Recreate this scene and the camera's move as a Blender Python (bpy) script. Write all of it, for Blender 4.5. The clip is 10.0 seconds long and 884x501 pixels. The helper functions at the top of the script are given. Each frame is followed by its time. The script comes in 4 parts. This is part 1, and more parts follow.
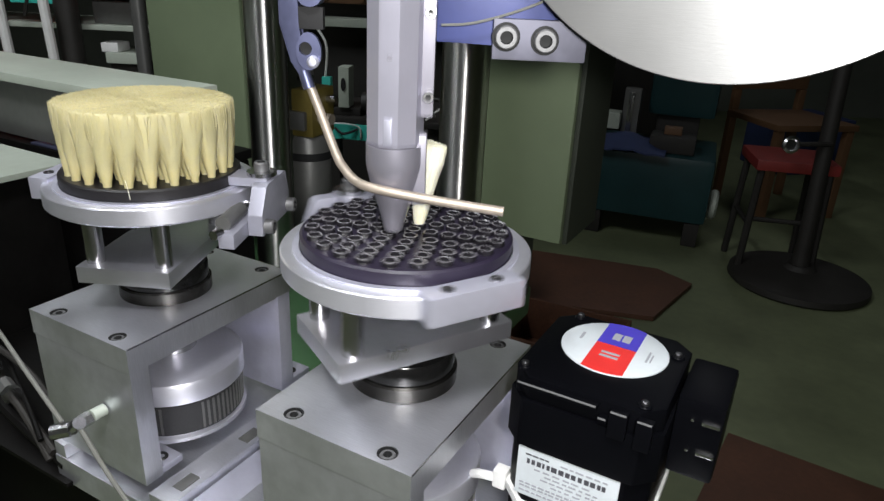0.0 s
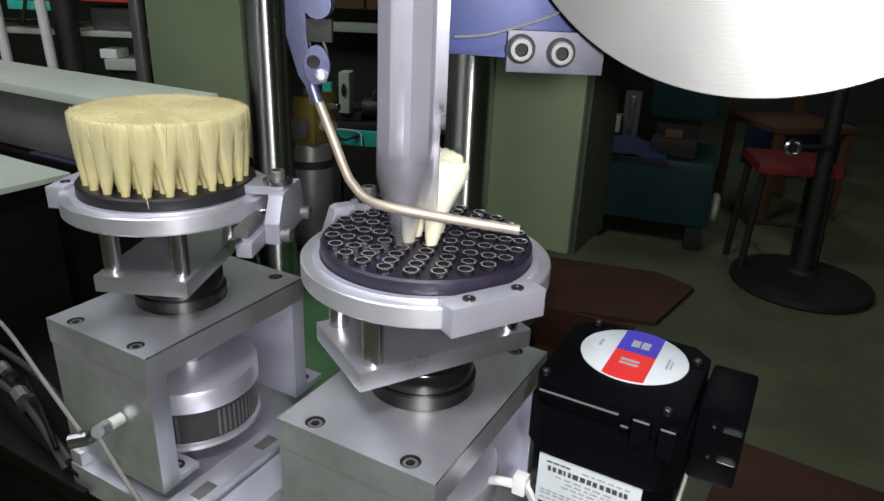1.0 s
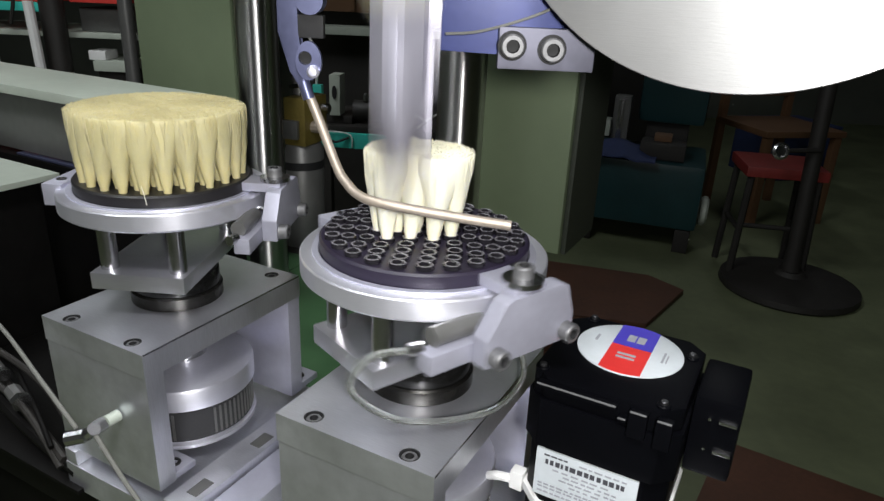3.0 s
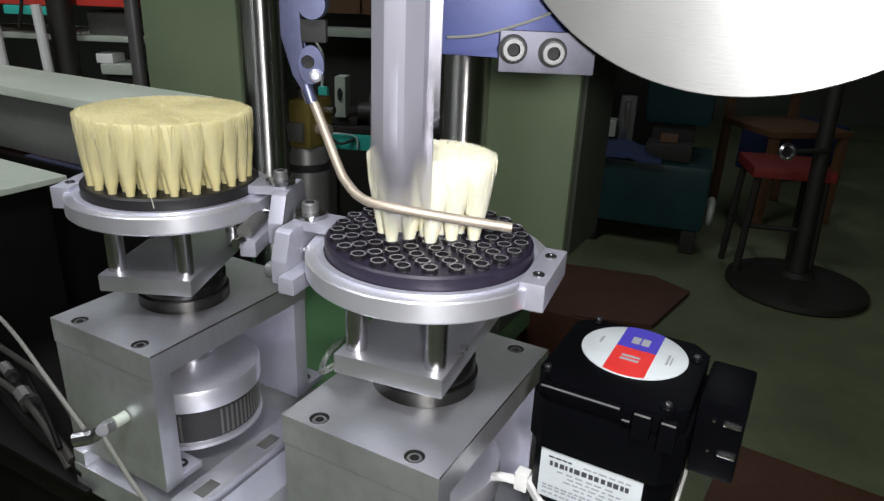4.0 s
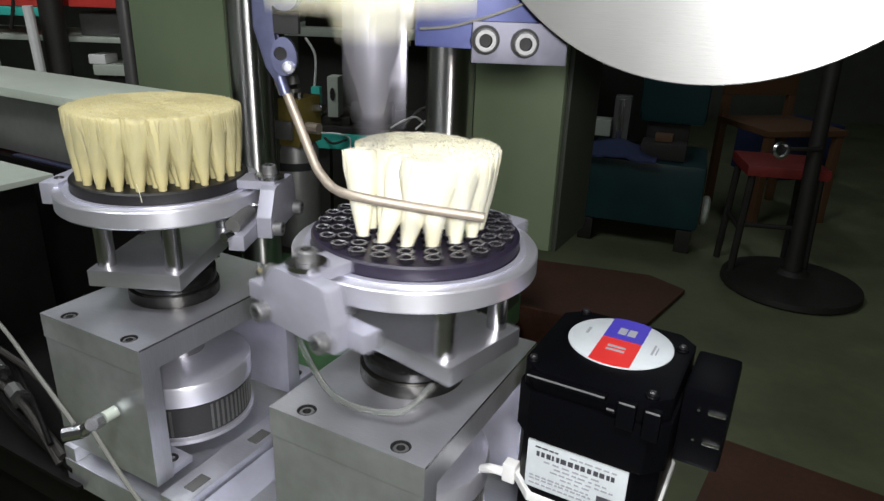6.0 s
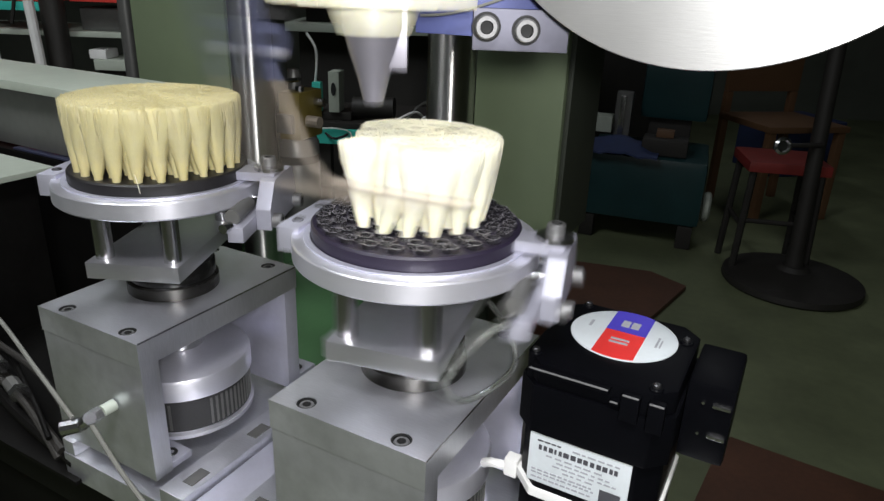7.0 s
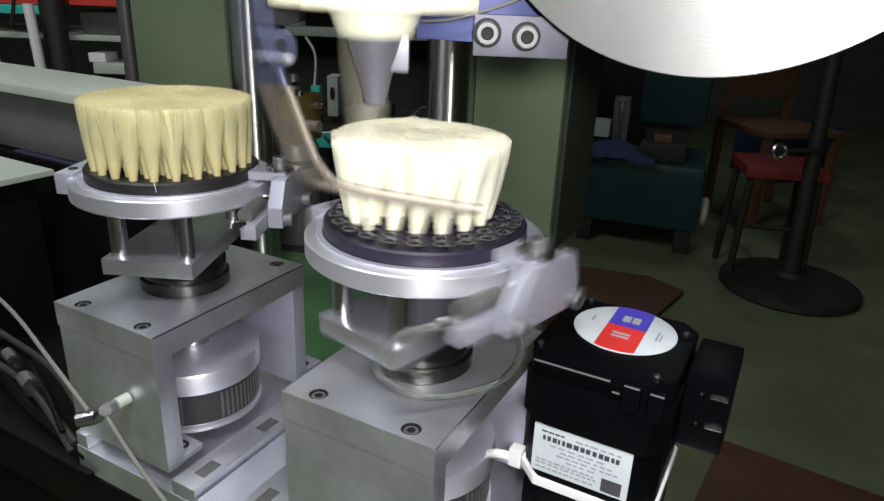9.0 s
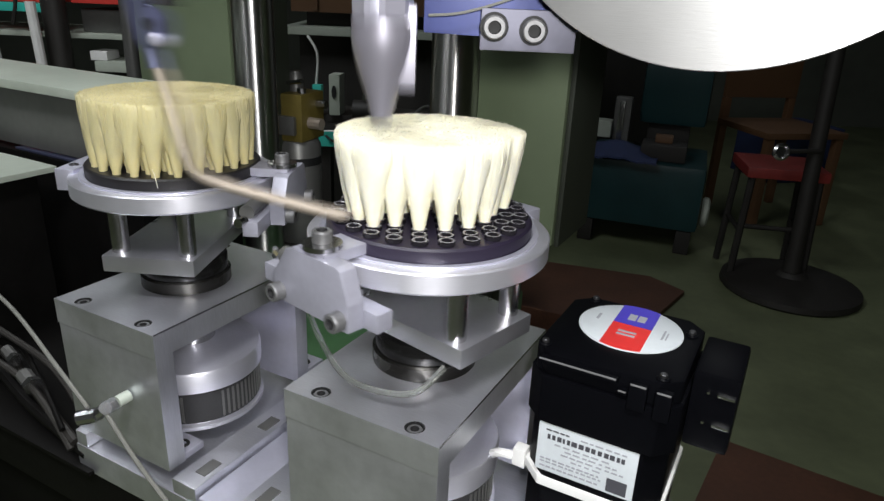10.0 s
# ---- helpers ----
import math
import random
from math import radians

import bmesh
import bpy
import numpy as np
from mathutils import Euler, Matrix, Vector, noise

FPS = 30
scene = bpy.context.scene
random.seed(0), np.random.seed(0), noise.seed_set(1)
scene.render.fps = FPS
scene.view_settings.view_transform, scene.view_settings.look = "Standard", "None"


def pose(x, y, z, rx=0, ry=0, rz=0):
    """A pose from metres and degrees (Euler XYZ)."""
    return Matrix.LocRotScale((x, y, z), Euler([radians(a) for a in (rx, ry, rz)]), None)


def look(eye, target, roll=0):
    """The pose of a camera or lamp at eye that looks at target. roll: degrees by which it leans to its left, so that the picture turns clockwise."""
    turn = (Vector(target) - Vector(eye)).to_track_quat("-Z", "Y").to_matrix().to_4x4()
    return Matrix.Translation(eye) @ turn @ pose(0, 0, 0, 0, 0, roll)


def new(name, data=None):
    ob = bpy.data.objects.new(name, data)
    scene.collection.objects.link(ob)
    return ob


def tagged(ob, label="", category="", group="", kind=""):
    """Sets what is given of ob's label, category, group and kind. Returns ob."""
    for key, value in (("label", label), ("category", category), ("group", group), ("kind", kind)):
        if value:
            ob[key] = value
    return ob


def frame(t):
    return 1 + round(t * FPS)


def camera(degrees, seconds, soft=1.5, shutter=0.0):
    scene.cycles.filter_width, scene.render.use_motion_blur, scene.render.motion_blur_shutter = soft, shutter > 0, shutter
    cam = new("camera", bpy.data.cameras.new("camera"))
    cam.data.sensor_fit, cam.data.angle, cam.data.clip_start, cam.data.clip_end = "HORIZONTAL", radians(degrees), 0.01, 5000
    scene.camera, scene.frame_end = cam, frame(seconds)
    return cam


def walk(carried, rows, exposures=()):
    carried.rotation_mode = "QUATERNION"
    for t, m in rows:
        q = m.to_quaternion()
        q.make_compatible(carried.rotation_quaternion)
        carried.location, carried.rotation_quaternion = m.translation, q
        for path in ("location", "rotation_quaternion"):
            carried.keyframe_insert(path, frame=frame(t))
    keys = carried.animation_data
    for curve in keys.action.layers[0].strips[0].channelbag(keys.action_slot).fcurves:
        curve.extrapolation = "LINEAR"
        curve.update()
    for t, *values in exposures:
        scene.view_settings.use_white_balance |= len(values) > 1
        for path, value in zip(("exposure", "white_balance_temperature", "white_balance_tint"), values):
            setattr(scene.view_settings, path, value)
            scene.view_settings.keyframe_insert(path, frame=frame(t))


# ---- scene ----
cam = camera(66.2, 10.0, soft=1.4, shutter=1.1)
EYE = 1.0
CAM_ROWS = [
    (0.0, -0.0053, -0.0057, 0.0074, 1.077, -22.202, -2.471),
    (0.5, -0.0090, -0.0006, 0.0056, 0.870, -22.254, -2.359),
    (1.0, -0.0126, 0.0076, 0.0103, 0.895, -21.963, -2.236),
    (1.5, -0.0169, 0.0114, 0.0073, 0.014, -21.663, -2.513),
    (2.0, -0.0180, 0.0091, 0.0074, 0.092, -21.671, -2.575),
    (2.5, -0.0151, 0.0074, 0.0064, 0.025, -21.625, -2.575),
    (4.0, -0.0109, 0.0038, 0.0082, 0.597, -21.519, -2.248),
    (4.5, -0.0075, 0.0031, 0.0059, 0.698, -21.318, -2.223),
    (5.0, -0.0043, -0.0004, 0.0042, 0.540, -21.430, -2.147),
    (5.5, 0.0004, 0.0012, 0.0057, 0.364, -21.307, -2.030),
    (7.0, 0.0016, 0.0005, -0.0006, 0.464, -21.621, -2.025),
    (7.5, 0.0000, 0.0000, 0.0000, 0.600, -21.400, -2.000),
    (8.0, 0.0007, -0.0013, 0.0002, 0.397, -21.216, -2.059),
    (8.5, 0.0016, -0.0023, 0.0013, 0.271, -21.203, -2.114),
    (9.0, 0.0003, -0.0020, 0.0001, 0.344, -21.264, -2.244),
    (9.5, -0.0004, -0.0029, -0.0016, 0.444, -21.335, -2.329),
    (10.0, -0.0027, -0.0019, -0.0030, 0.399, -21.240, -2.395),
]
walk(cam, [(t, pose(x, y, EYE + z, 90 + p, r, w)) for t, x, y, z, w, p, r in CAM_ROWS], [(0.0, 0.12), (0.5, 0.12), (1.0, 0.02), (10.0, 0.02)])

# ---- light: a hand lamp, an added overhead fill and unseen roof tubes ----
world = bpy.data.worlds.new("workshop_dark")
scene.world = world
world.use_nodes = True
world.node_tree.nodes["Background"].inputs[0].default_value = (0.55, 0.65, 0.8, 1)
world.node_tree.nodes["Background"].inputs[1].default_value = 0.006


def area_lamp(name, eye, target, sx, sy, power, colour):
    data = bpy.data.lights.new(name, "AREA")
    data.shape, data.size, data.size_y = "RECTANGLE", sx, sy
    data.energy, data.color = power, colour
    ob = new(name, data)
    ob.matrix_world = look(eye, target)
    return ob


# the hand lamp held beside the filming camera
area_lamp("hand_lamp_light", (0.02, -0.05, 1.03), (0.02, 0.36, 0.88), 0.03, 0.03, 2.25, (1.0, 0.99, 0.97))
# fill added overhead to brighten the block tops; no such lamp is known
area_lamp("work_lamp_light", (-0.05, -0.30, 1.80), (-0.05, 0.36, 0.85), 0.30, 0.12, 9.5, (0.97, 0.98, 1.0))
# roof tubes, unseen, added for the dim room light
area_lamp("ceiling_tube_light", (-1.2, 0.4, 2.94), (-1.2, 0.4, 0), 0.3, 1.5, 34.0, (0.93, 0.97, 1.0))
area_lamp("ceiling_tube_light", (1.6, 3.6, 2.94), (1.6, 3.6, 0), 0.3, 1.5, 4.2, (0.93, 0.97, 1.0))


# ---- materials ----
def material(name, colour, rough=0.5, metal=0.0, scale=60.0, vary=0.15, bump=0.1, stretch=(1, 1, 1), spec=0.5,
             blotch=0.12, island=0.0, per_object=0.0, gloss=0.25, turned=0.0):
    m = bpy.data.materials.new(name)
    m.use_nodes = True
    nt = m.node_tree
    n, ln = nt.nodes, nt.links
    b = n["Principled BSDF"]
    b.inputs["Roughness"].default_value, b.inputs["Metallic"].default_value = rough, metal
    b.inputs["Specular IOR Level"].default_value = spec
    tc = n.new("ShaderNodeTexCoord")
    mp = n.new("ShaderNodeMapping")
    mp.inputs["Scale"].default_value = stretch
    ln.new(tc.outputs["Object"], mp.inputs["Vector"])
    fine = n.new("ShaderNodeTexNoise")
    fine.inputs["Scale"].default_value, fine.inputs["Detail"].default_value = scale * 8, 4
    ln.new(mp.outputs[0], fine.inputs["Vector"])
    big = n.new("ShaderNodeTexNoise")
    big.inputs["Scale"].default_value, big.inputs["Detail"].default_value = scale, 3
    ln.new(tc.outputs["Object"], big.inputs["Vector"])
    add = n.new("ShaderNodeMath")
    add.operation = "MULTIPLY_ADD"
    ln.new(fine.outputs["Fac"], add.inputs[0])
    add.inputs[1].default_value = vary * 2
    add.inputs[2].default_value = 1 - vary
    add2 = n.new("ShaderNodeMath")
    add2.operation = "MULTIPLY_ADD"
    ln.new(big.outputs["Fac"], add2.inputs[0])
    add2.inputs[1].default_value = blotch * 2
    add2.inputs[2].default_value = 1 - blotch
    mul = n.new("ShaderNodeMath")
    mul.operation = "MULTIPLY"
    ln.new(add.outputs[0], mul.inputs[0]), ln.new(add2.outputs[0], mul.inputs[1])
    last = mul
    for amount, node_type, socket in ((island, "ShaderNodeNewGeometry", "Random Per Island"),
                                      (per_object, "ShaderNodeObjectInfo", "Random")):
        if amount:
            g = n.new(node_type)
            a3 = n.new("ShaderNodeMath")
            a3.operation = "MULTIPLY_ADD"
            ln.new(g.outputs[socket], a3.inputs[0])
            a3.inputs[1].default_value, a3.inputs[2].default_value = amount * 2, 1 - amount
            m2 = n.new("ShaderNodeMath")
            m2.operation = "MULTIPLY"
            ln.new(last.outputs[0], m2.inputs[0]), ln.new(a3.outputs[0], m2.inputs[1])
            last = m2
    vm = n.new("ShaderNodeVectorMath")
    vm.operation = "SCALE"
    vm.inputs[0].default_value = colour
    ln.new(last.outputs[0], vm.inputs["Scale"])
    ln.new(vm.outputs[0], b.inputs["Base Color"])
    rm = n.new("ShaderNodeMath")
    rm.operation = "MULTIPLY_ADD"
    ln.new(big.outputs["Fac"], rm.inputs[0])
    rm.inputs[1].default_value, rm.inputs[2].default_value = gloss * rough, (1 - gloss / 2) * rough
    ln.new(rm.outputs[0], b.inputs["Roughness"])
    if turned:
        tg = n.new("ShaderNodeTangent")
        tg.direction_type, tg.axis = "RADIAL", "Z"
        ln.new(tg.outputs[0], b.inputs["Tangent"])
        b.inputs["Anisotropic"].default_value, b.inputs["Anisotropic Rotation"].default_value = turned, 0.25
    if bump:
        bp = n.new("ShaderNodeBump")
        bp.inputs["Strength"].default_value, bp.inputs["Distance"].default_value = bump, 0.001
        ln.new(fine.outputs["Fac"], bp.inputs["Height"])
        ln.new(bp.outputs[0], b.inputs["Normal"])
    return m


def glass(name, colour, rough, alpha_mix):
    m = bpy.data.materials.new(name)
    m.use_nodes = True
    b = m.node_tree.nodes["Principled BSDF"]
    b.inputs["Base Color"].default_value = (*colour, 1)
    b.inputs["Roughness"].default_value = rough
    b.inputs["Transmission Weight"].default_value = alpha_mix
    b.inputs["IOR"].default_value = 1.35
    return m


ALU = material("milled_aluminium", (0.72, 0.73, 0.78), 0.37, 0.88, 16, 0.14, 0.16, (1, 16, 1), blotch=0.32, gloss=0.9)
ALU_TURNED = material("turned_aluminium", (0.74, 0.74, 0.80), 0.33, 0.92, 26, 0.06, 0.06, (1, 1, 20), blotch=0.16, gloss=0.8)
ALU_SPUN = material("spun_aluminium", (0.80, 0.80, 0.88), 0.40, 0.80, 26, 0.06, 0.05, (1, 1, 20), blotch=0.14, gloss=0.6, turned=0.6)
ALU_BRIGHT = material("anodised_aluminium", (0.62, 0.62, 0.73), 0.42, 0.70, 30, 0.05, 0.06, blotch=0.14, gloss=0.6)
STEEL = material("bright_steel", (0.55, 0.55, 0.56), 0.25, 1.0, 50, 0.06, 0.03, (1, 1, 6))
CHROME = material("chromed_shaft", (0.52, 0.51, 0.50), 0.33, 1.0, 20, 0.04, 0.0, (8, 8, 1), blotch=0.08, turned=0.99)
BLACK_STEEL = material("blackened_steel", (0.010, 0.010, 0.010), 0.16, 0.2, 60, 0.2, 0.03, gloss=0.6)
HUB_BAND = material("dark_polished_steel", (0.055, 0.053, 0.05), 0.24, 0.9, 50, 0.12, 0.03, (1, 1, 14), blotch=0.25, gloss=0.7)
BLACK_PLASTIC = material("black_motor_paint", (0.0022, 0.0023, 0.0032), 0.36, 0.0, 60, 0.2, 0.03, spec=0.05)
EDGE_HIGHLIGHT = material("motor_edge_highlight", (0.30, 0.30, 0.31), 0.35, 0.6, 60, 0.2, 0.0, spec=0.5)
DISC_BLACK = material("black_brush_plastic", (0.012, 0.011, 0.012), 0.45, 0.0, 80, 0.2, 0.05)
# the black plastic again, with the light's violet tint in its colour
DISC_PLASTIC = material("violet_lit_plastic", (0.016, 0.012, 0.026), 0.42, 0.0, 80, 0.15, 0.05)
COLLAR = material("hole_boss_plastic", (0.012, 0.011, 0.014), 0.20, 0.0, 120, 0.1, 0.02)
COLLAR_RIM = material("hole_rim_highlight", (0.26, 0.25, 0.27), 0.28, 0.0, 120, 0.3, 0.05)
# black for dark parts and for the shade painted down in holes
BORE = material("black_and_bore_shade", (0.006, 0.006, 0.007), 0.7, 0.0, 60)
BRISTLE = material("cream_bristle", (0.60, 0.53, 0.275), 0.55, 0.0, 90, 0.10, 0.1, (4, 4, 0.3), blotch=0.06, island=0.09, per_object=0.03)
# paler copy of the cream bristle, its strong light put into the colour
BRISTLE_WHITE = material("pale_bristle", (0.90, 0.86, 0.66), 0.55, 0.0, 90, 0.10, 0.1, (4, 4, 0.3), blotch=0.06, island=0.08, per_object=0.04)
for m in (BRISTLE, BRISTLE_WHITE):
    p = m.node_tree.nodes["Principled BSDF"]
    p.inputs["Subsurface Weight"].default_value, p.inputs["Subsurface Scale"].default_value = 0.35, 0.004
    p.inputs["Subsurface Radius"].default_value = (1.0, 0.85, 0.5)
TOOL = material("satin_tool_steel", (0.50, 0.49, 0.58), 0.40, 0.6, 40, 0.05, 0.03, (10, 10, 1), blotch=0.10, turned=0.7)
CLAMP_ALU = material("dull_clamp_aluminium", (0.36, 0.36, 0.43), 0.50, 0.40, 34, 0.06, 0.06, blotch=0.16, gloss=0.5)
CLAMP_GREY = material("dull_lavender_aluminium", (0.115, 0.115, 0.150), 0.50, 0.45, 40, 0.08, 0.05, blotch=0.25, gloss=0.5)
TOOL_DARK = material("dull_tool_steel", (0.30, 0.29, 0.34), 0.42, 0.6, 40, 0.06, 0.03, (10, 10, 1), blotch=0.2)
LAVENDER = material("lavender_anodised", (0.12, 0.13, 0.225), 0.38, 0.7, 40, 0.08, 0.05, blotch=0.2, gloss=0.6)
BLUE_PAINT = material("blue_painted_steel", (0.046, 0.060, 0.200), 0.40, 0.1, 30, 0.06, 0.04, blotch=0.15)
BRASS_ROD = material("tan_steel_rod", (0.42, 0.36, 0.30), 0.50, 0.6, 80, 0.12, 0.04, blotch=0.2)
WHITE_DISC = material("satin_aluminium_disc", (0.38, 0.38, 0.38), 0.44, 0.85, 14, 0.05, 0.05, (1, 14, 1), blotch=0.10)
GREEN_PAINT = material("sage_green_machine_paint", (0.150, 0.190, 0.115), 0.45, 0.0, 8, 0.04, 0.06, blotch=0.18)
GREEN_DARK = material("dark_green_paint_and_shade", (0.030, 0.036, 0.026), 0.55, 0.0, 8, 0.08, 0.08, blotch=0.2)
BED_GREEN = material("bottle_green_bed_paint", (0.05, 0.12, 0.05), 0.4, 0.0, 10, 0.08, 0.06, blotch=0.25)
FLOOR = material("green_floor_paint", (0.135, 0.155, 0.085), 0.50, 0.0, 4.5, 0.12, 0.15, blotch=0.55)
WALL = material("grimy_plaster", (0.10, 0.11, 0.09), 0.8, 0.0, 1.5, 0.1, 0.1, blotch=0.4)
RUST = material("rust_brown_sheet", (0.10, 0.044, 0.026), 0.6, 0.0, 9, 0.2, 0.2, blotch=0.4)
RUST_DARK = material("rust_brown_box", (0.10, 0.040, 0.020), 0.7, 0.0, 14, 0.3, 0.3, blotch=0.5)
# near black, with the shade of the dark area put into the colour
SHADE_BLACK = material("black_for_dark_void", (0.0045, 0.0042, 0.004), 0.55, 0.0, 20, 0.3, 0.1, blotch=0.4, spec=0.12)
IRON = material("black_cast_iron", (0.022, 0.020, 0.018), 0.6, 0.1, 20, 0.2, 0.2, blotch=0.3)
TEAL = material("teal_machine_paint", (0.008, 0.038, 0.042), 0.4, 0.0, 10, 0.1, 0.05, blotch=0.25)
TEAL_BRIGHT = material("turquoise_paint", (0.05, 0.50, 0.42), 0.4, 0.0, 14, 0.08, 0.04, blotch=0.2)
NAVY = material("navy_cloth", (0.022, 0.035, 0.10), 0.8, 0.0, 30, 0.2, 0.2, blotch=0.3)
RED_SEAT = material("red_leatherette", (0.20, 0.025, 0.022), 0.45, 0.0, 20, 0.1, 0.1, blotch=0.3)
RED_BOARD = material("red_plastic_board", (0.62, 0.05, 0.04), 0.45, 0.0, 12, 0.06, 0.04, blotch=0.2)
BROWN_WOOD = material("brown_wood", (0.12, 0.062, 0.030), 0.55, 0.0, 8, 0.2, 0.1, (1, 1, 14), blotch=0.2)
OLIVE = material("olive_yellow_paint", (0.13, 0.10, 0.022), 0.5, 0.0, 30, 0.15, 0.1, blotch=0.4)
GREY_STEEL = material("grey_steel", (0.16, 0.16, 0.155), 0.4, 0.5, 14, 0.1, 0.05, blotch=0.25)
PALE_SHEET = material("pale_grey_sheet", (0.40, 0.44, 0.38), 0.45, 0.0, 14, 0.05, 0.04, blotch=0.2)
WHITE_PLASTIC = material("white_plastic", (0.75, 0.75, 0.74), 0.4, 0.0, 40, 0.04, 0.03)
PAPER = material("label_paper", (0.54, 0.58, 0.61), 0.45, 0.0, 60, 0.03, 0.0)
INK = material("label_ink", (0.05, 0.05, 0.06), 0.5, 0.0, 60, 0.1, 0.0)
INK_GREY = material("label_ink_grey", (0.30, 0.31, 0.34), 0.5, 0.0, 60, 0.1, 0.0)
LABEL_RED = material("label_red", (0.62, 0.028, 0.025), 0.4, 0.0, 60, 0.03, 0.0)
LABEL_BLUE = material("label_blue", (0.055, 0.040, 0.40), 0.4, 0.0, 60, 0.03, 0.0)
RUBBER = material("toothed_belt_rubber", (0.03, 0.03, 0.032), 0.6, 0.0, 80, 0.15, 0.05)
HOSE = glass("clear_hose", (0.80, 0.83, 0.79), 0.10, 0.92)
HOSE_WHITE = material("cloudy_hose", (0.17, 0.17, 0.155), 0.35, 0.0, 60, 0.05, 0.02)
GLOW = bpy.data.materials.new("tube_glow")
GLOW.use_nodes = True
GLOW.node_tree.nodes["Principled BSDF"].inputs["Emission Color"].default_value = (0.95, 0.98, 1, 1)
GLOW.node_tree.nodes["Principled BSDF"].inputs["Emission Strength"].default_value = 6.0


# ---- mesh helpers ----
def box(bm, x0, x1, y0, y1, z0, z1, bevel=0.0, m=None):
    r = bmesh.ops.create_cube(bm, size=1.0)
    vs = r["verts"]
    bmesh.ops.transform(bm, matrix=Matrix.Translation(((x0 + x1) / 2, (y0 + y1) / 2, (z0 + z1) / 2))
                        @ Matrix.Diagonal((x1 - x0, y1 - y0, z1 - z0, 1)), verts=vs)
    if bevel:
        es = list({e for v in vs for e in v.link_edges})
        out = bmesh.ops.bevel(bm, geom=es, offset=bevel, segments=2, affect="EDGES", profile=0.7)
        vs = list({v for f in out["faces"] for v in f.verts} | {v for v in vs if v.is_valid})
    if m is not None:
        bmesh.ops.transform(bm, matrix=m, verts=[v for v in vs if v.is_valid])
    return bm


def lathe(bm, profile, seg=32, m=None):
    """A turned body from (radius, height) pairs, closed at its ends."""
    rings = []
    for r, z in profile:
        if r < 1e-6:
            rings.append([bm.verts.new((0, 0, z))])
        else:
            rings.append([bm.verts.new((r * math.cos(2 * math.pi * i / seg), r * math.sin(2 * math.pi * i / seg), z))
                          for i in range(seg)])
    made = [v for ring in rings for v in ring]
    for a, b in zip(rings, rings[1:]):
        for i in range(seg):
            j = (i + 1) % seg
            if len(a) == 1 and len(b) == 1:
                continue
            if len(a) == 1:
                bm.faces.new((a[0], b[i], b[j]))
            elif len(b) == 1:
                bm.faces.new((a[i], b[0], a[j]))
            else:
                bm.faces.new((a[i], b[i], b[j], a[j]))
    for ring, flip in ((rings[0], False), (rings[-1], True)):
        if len(ring) > 1:
            bm.faces.new(ring if flip else ring[::-1])
    if m is not None:
        bmesh.ops.transform(bm, matrix=m, verts=made)
    return bm


def rod(bm, points, radius, seg=10):
    """A round bar through the points."""
    pts = [Vector(p) for p in points]
    rings = []
    up = Vector((0.13, 0.31, 0.94))
    for i, p in enumerate(pts):
        d = (pts[min(i + 1, len(pts) - 1)] - pts[max(i - 1, 0)]).normalized()
        side = d.cross(up)
        if side.length < 0.05:
            side = d.cross(Vector((1, 0.2, 0)))
        side.normalize()
        o = side.cross(d)
        r = radius[i] if isinstance(radius, (list, tuple)) else radius
        rings.append([bm.verts.new(p + r * (math.cos(2 * math.pi * k / seg) * side + math.sin(2 * math.pi * k / seg) * o))
                      for k in range(seg)])
    for a, b in zip(rings, rings[1:]):
        for i in range(seg):
            j = (i + 1) % seg
            bm.faces.new((a[i], a[j], b[j], b[i]))
    bm.faces.new(rings[0][::-1]), bm.faces.new(rings[-1])
    return bm


def slab(bm, outline, z0, z1, bevel=0.0, m=None):
    """A plate with the outline, from z0 to z1."""
    lo = [bm.verts.new((x, y, z0)) for x, y in outline]
    hi = [bm.verts.new((x, y, z1)) for x, y in outline]
    n = len(outline)
    fs = [bm.faces.new(lo[::-1]), bm.faces.new(hi)]
    for i in range(n):
        fs.append(bm.faces.new((lo[i], lo[(i + 1) % n], hi[(i + 1) % n], hi[i])))
    vs = lo + hi
    if bevel:
        es = list({e for f in fs for e in f.edges})
        out = bmesh.ops.bevel(bm, geom=es, offset=bevel, segments=2, affect="EDGES", profile=0.7)
        vs = list({v for f in out["faces"] for v in f.verts} | {v for v in vs if v.is_valid})
    if m is not None:
        bmesh.ops.transform(bm, matrix=m, verts=[v for v in vs if v.is_valid])
    return bm


def drilled(bm, outline, holes, z0, z1, seg=20, deep=None):
    """A plate from z0 to z1 with round holes (x, y, radius) through it, or blind holes of that depth."""
    floor_z = z0 if deep is None else z1 - deep
    loops = [[(x, y) for x, y in outline]]
    for x, y, r in holes:
        loops.append([(x + r * math.cos(2 * math.pi * i / seg), y + r * math.sin(2 * math.pi * i / seg)) for i in range(seg)])
    for z in (z1, z0):
        edges = []
        for loop in loops if z == z1 or deep is None else loops[:1]:
            vs = [bm.verts.new((x, y, z)) for x, y in loop]
            edges += [bm.edges.new((a, b)) for a, b in zip(vs, vs[1:] + vs[:1])]
        bmesh.ops.triangle_fill(bm, use_beauty=True, use_dissolve=False, edges=edges)
    for k, loop in enumerate(loops):
        low = z0 if k == 0 else floor_z
        for a, b in zip(loop, loop[1:] + loop[:1]):
            bm.faces.new([bm.verts.new(p) for p in ((*a, z1), (*b, z1), (*b, low), (*a, low))])
        if k and deep is not None:
            bm.faces.new([bm.verts.new((*p, low)) for p in loop])
    bmesh.ops.remove_doubles(bm, verts=bm.verts[:], dist=1e-6)
    return bm


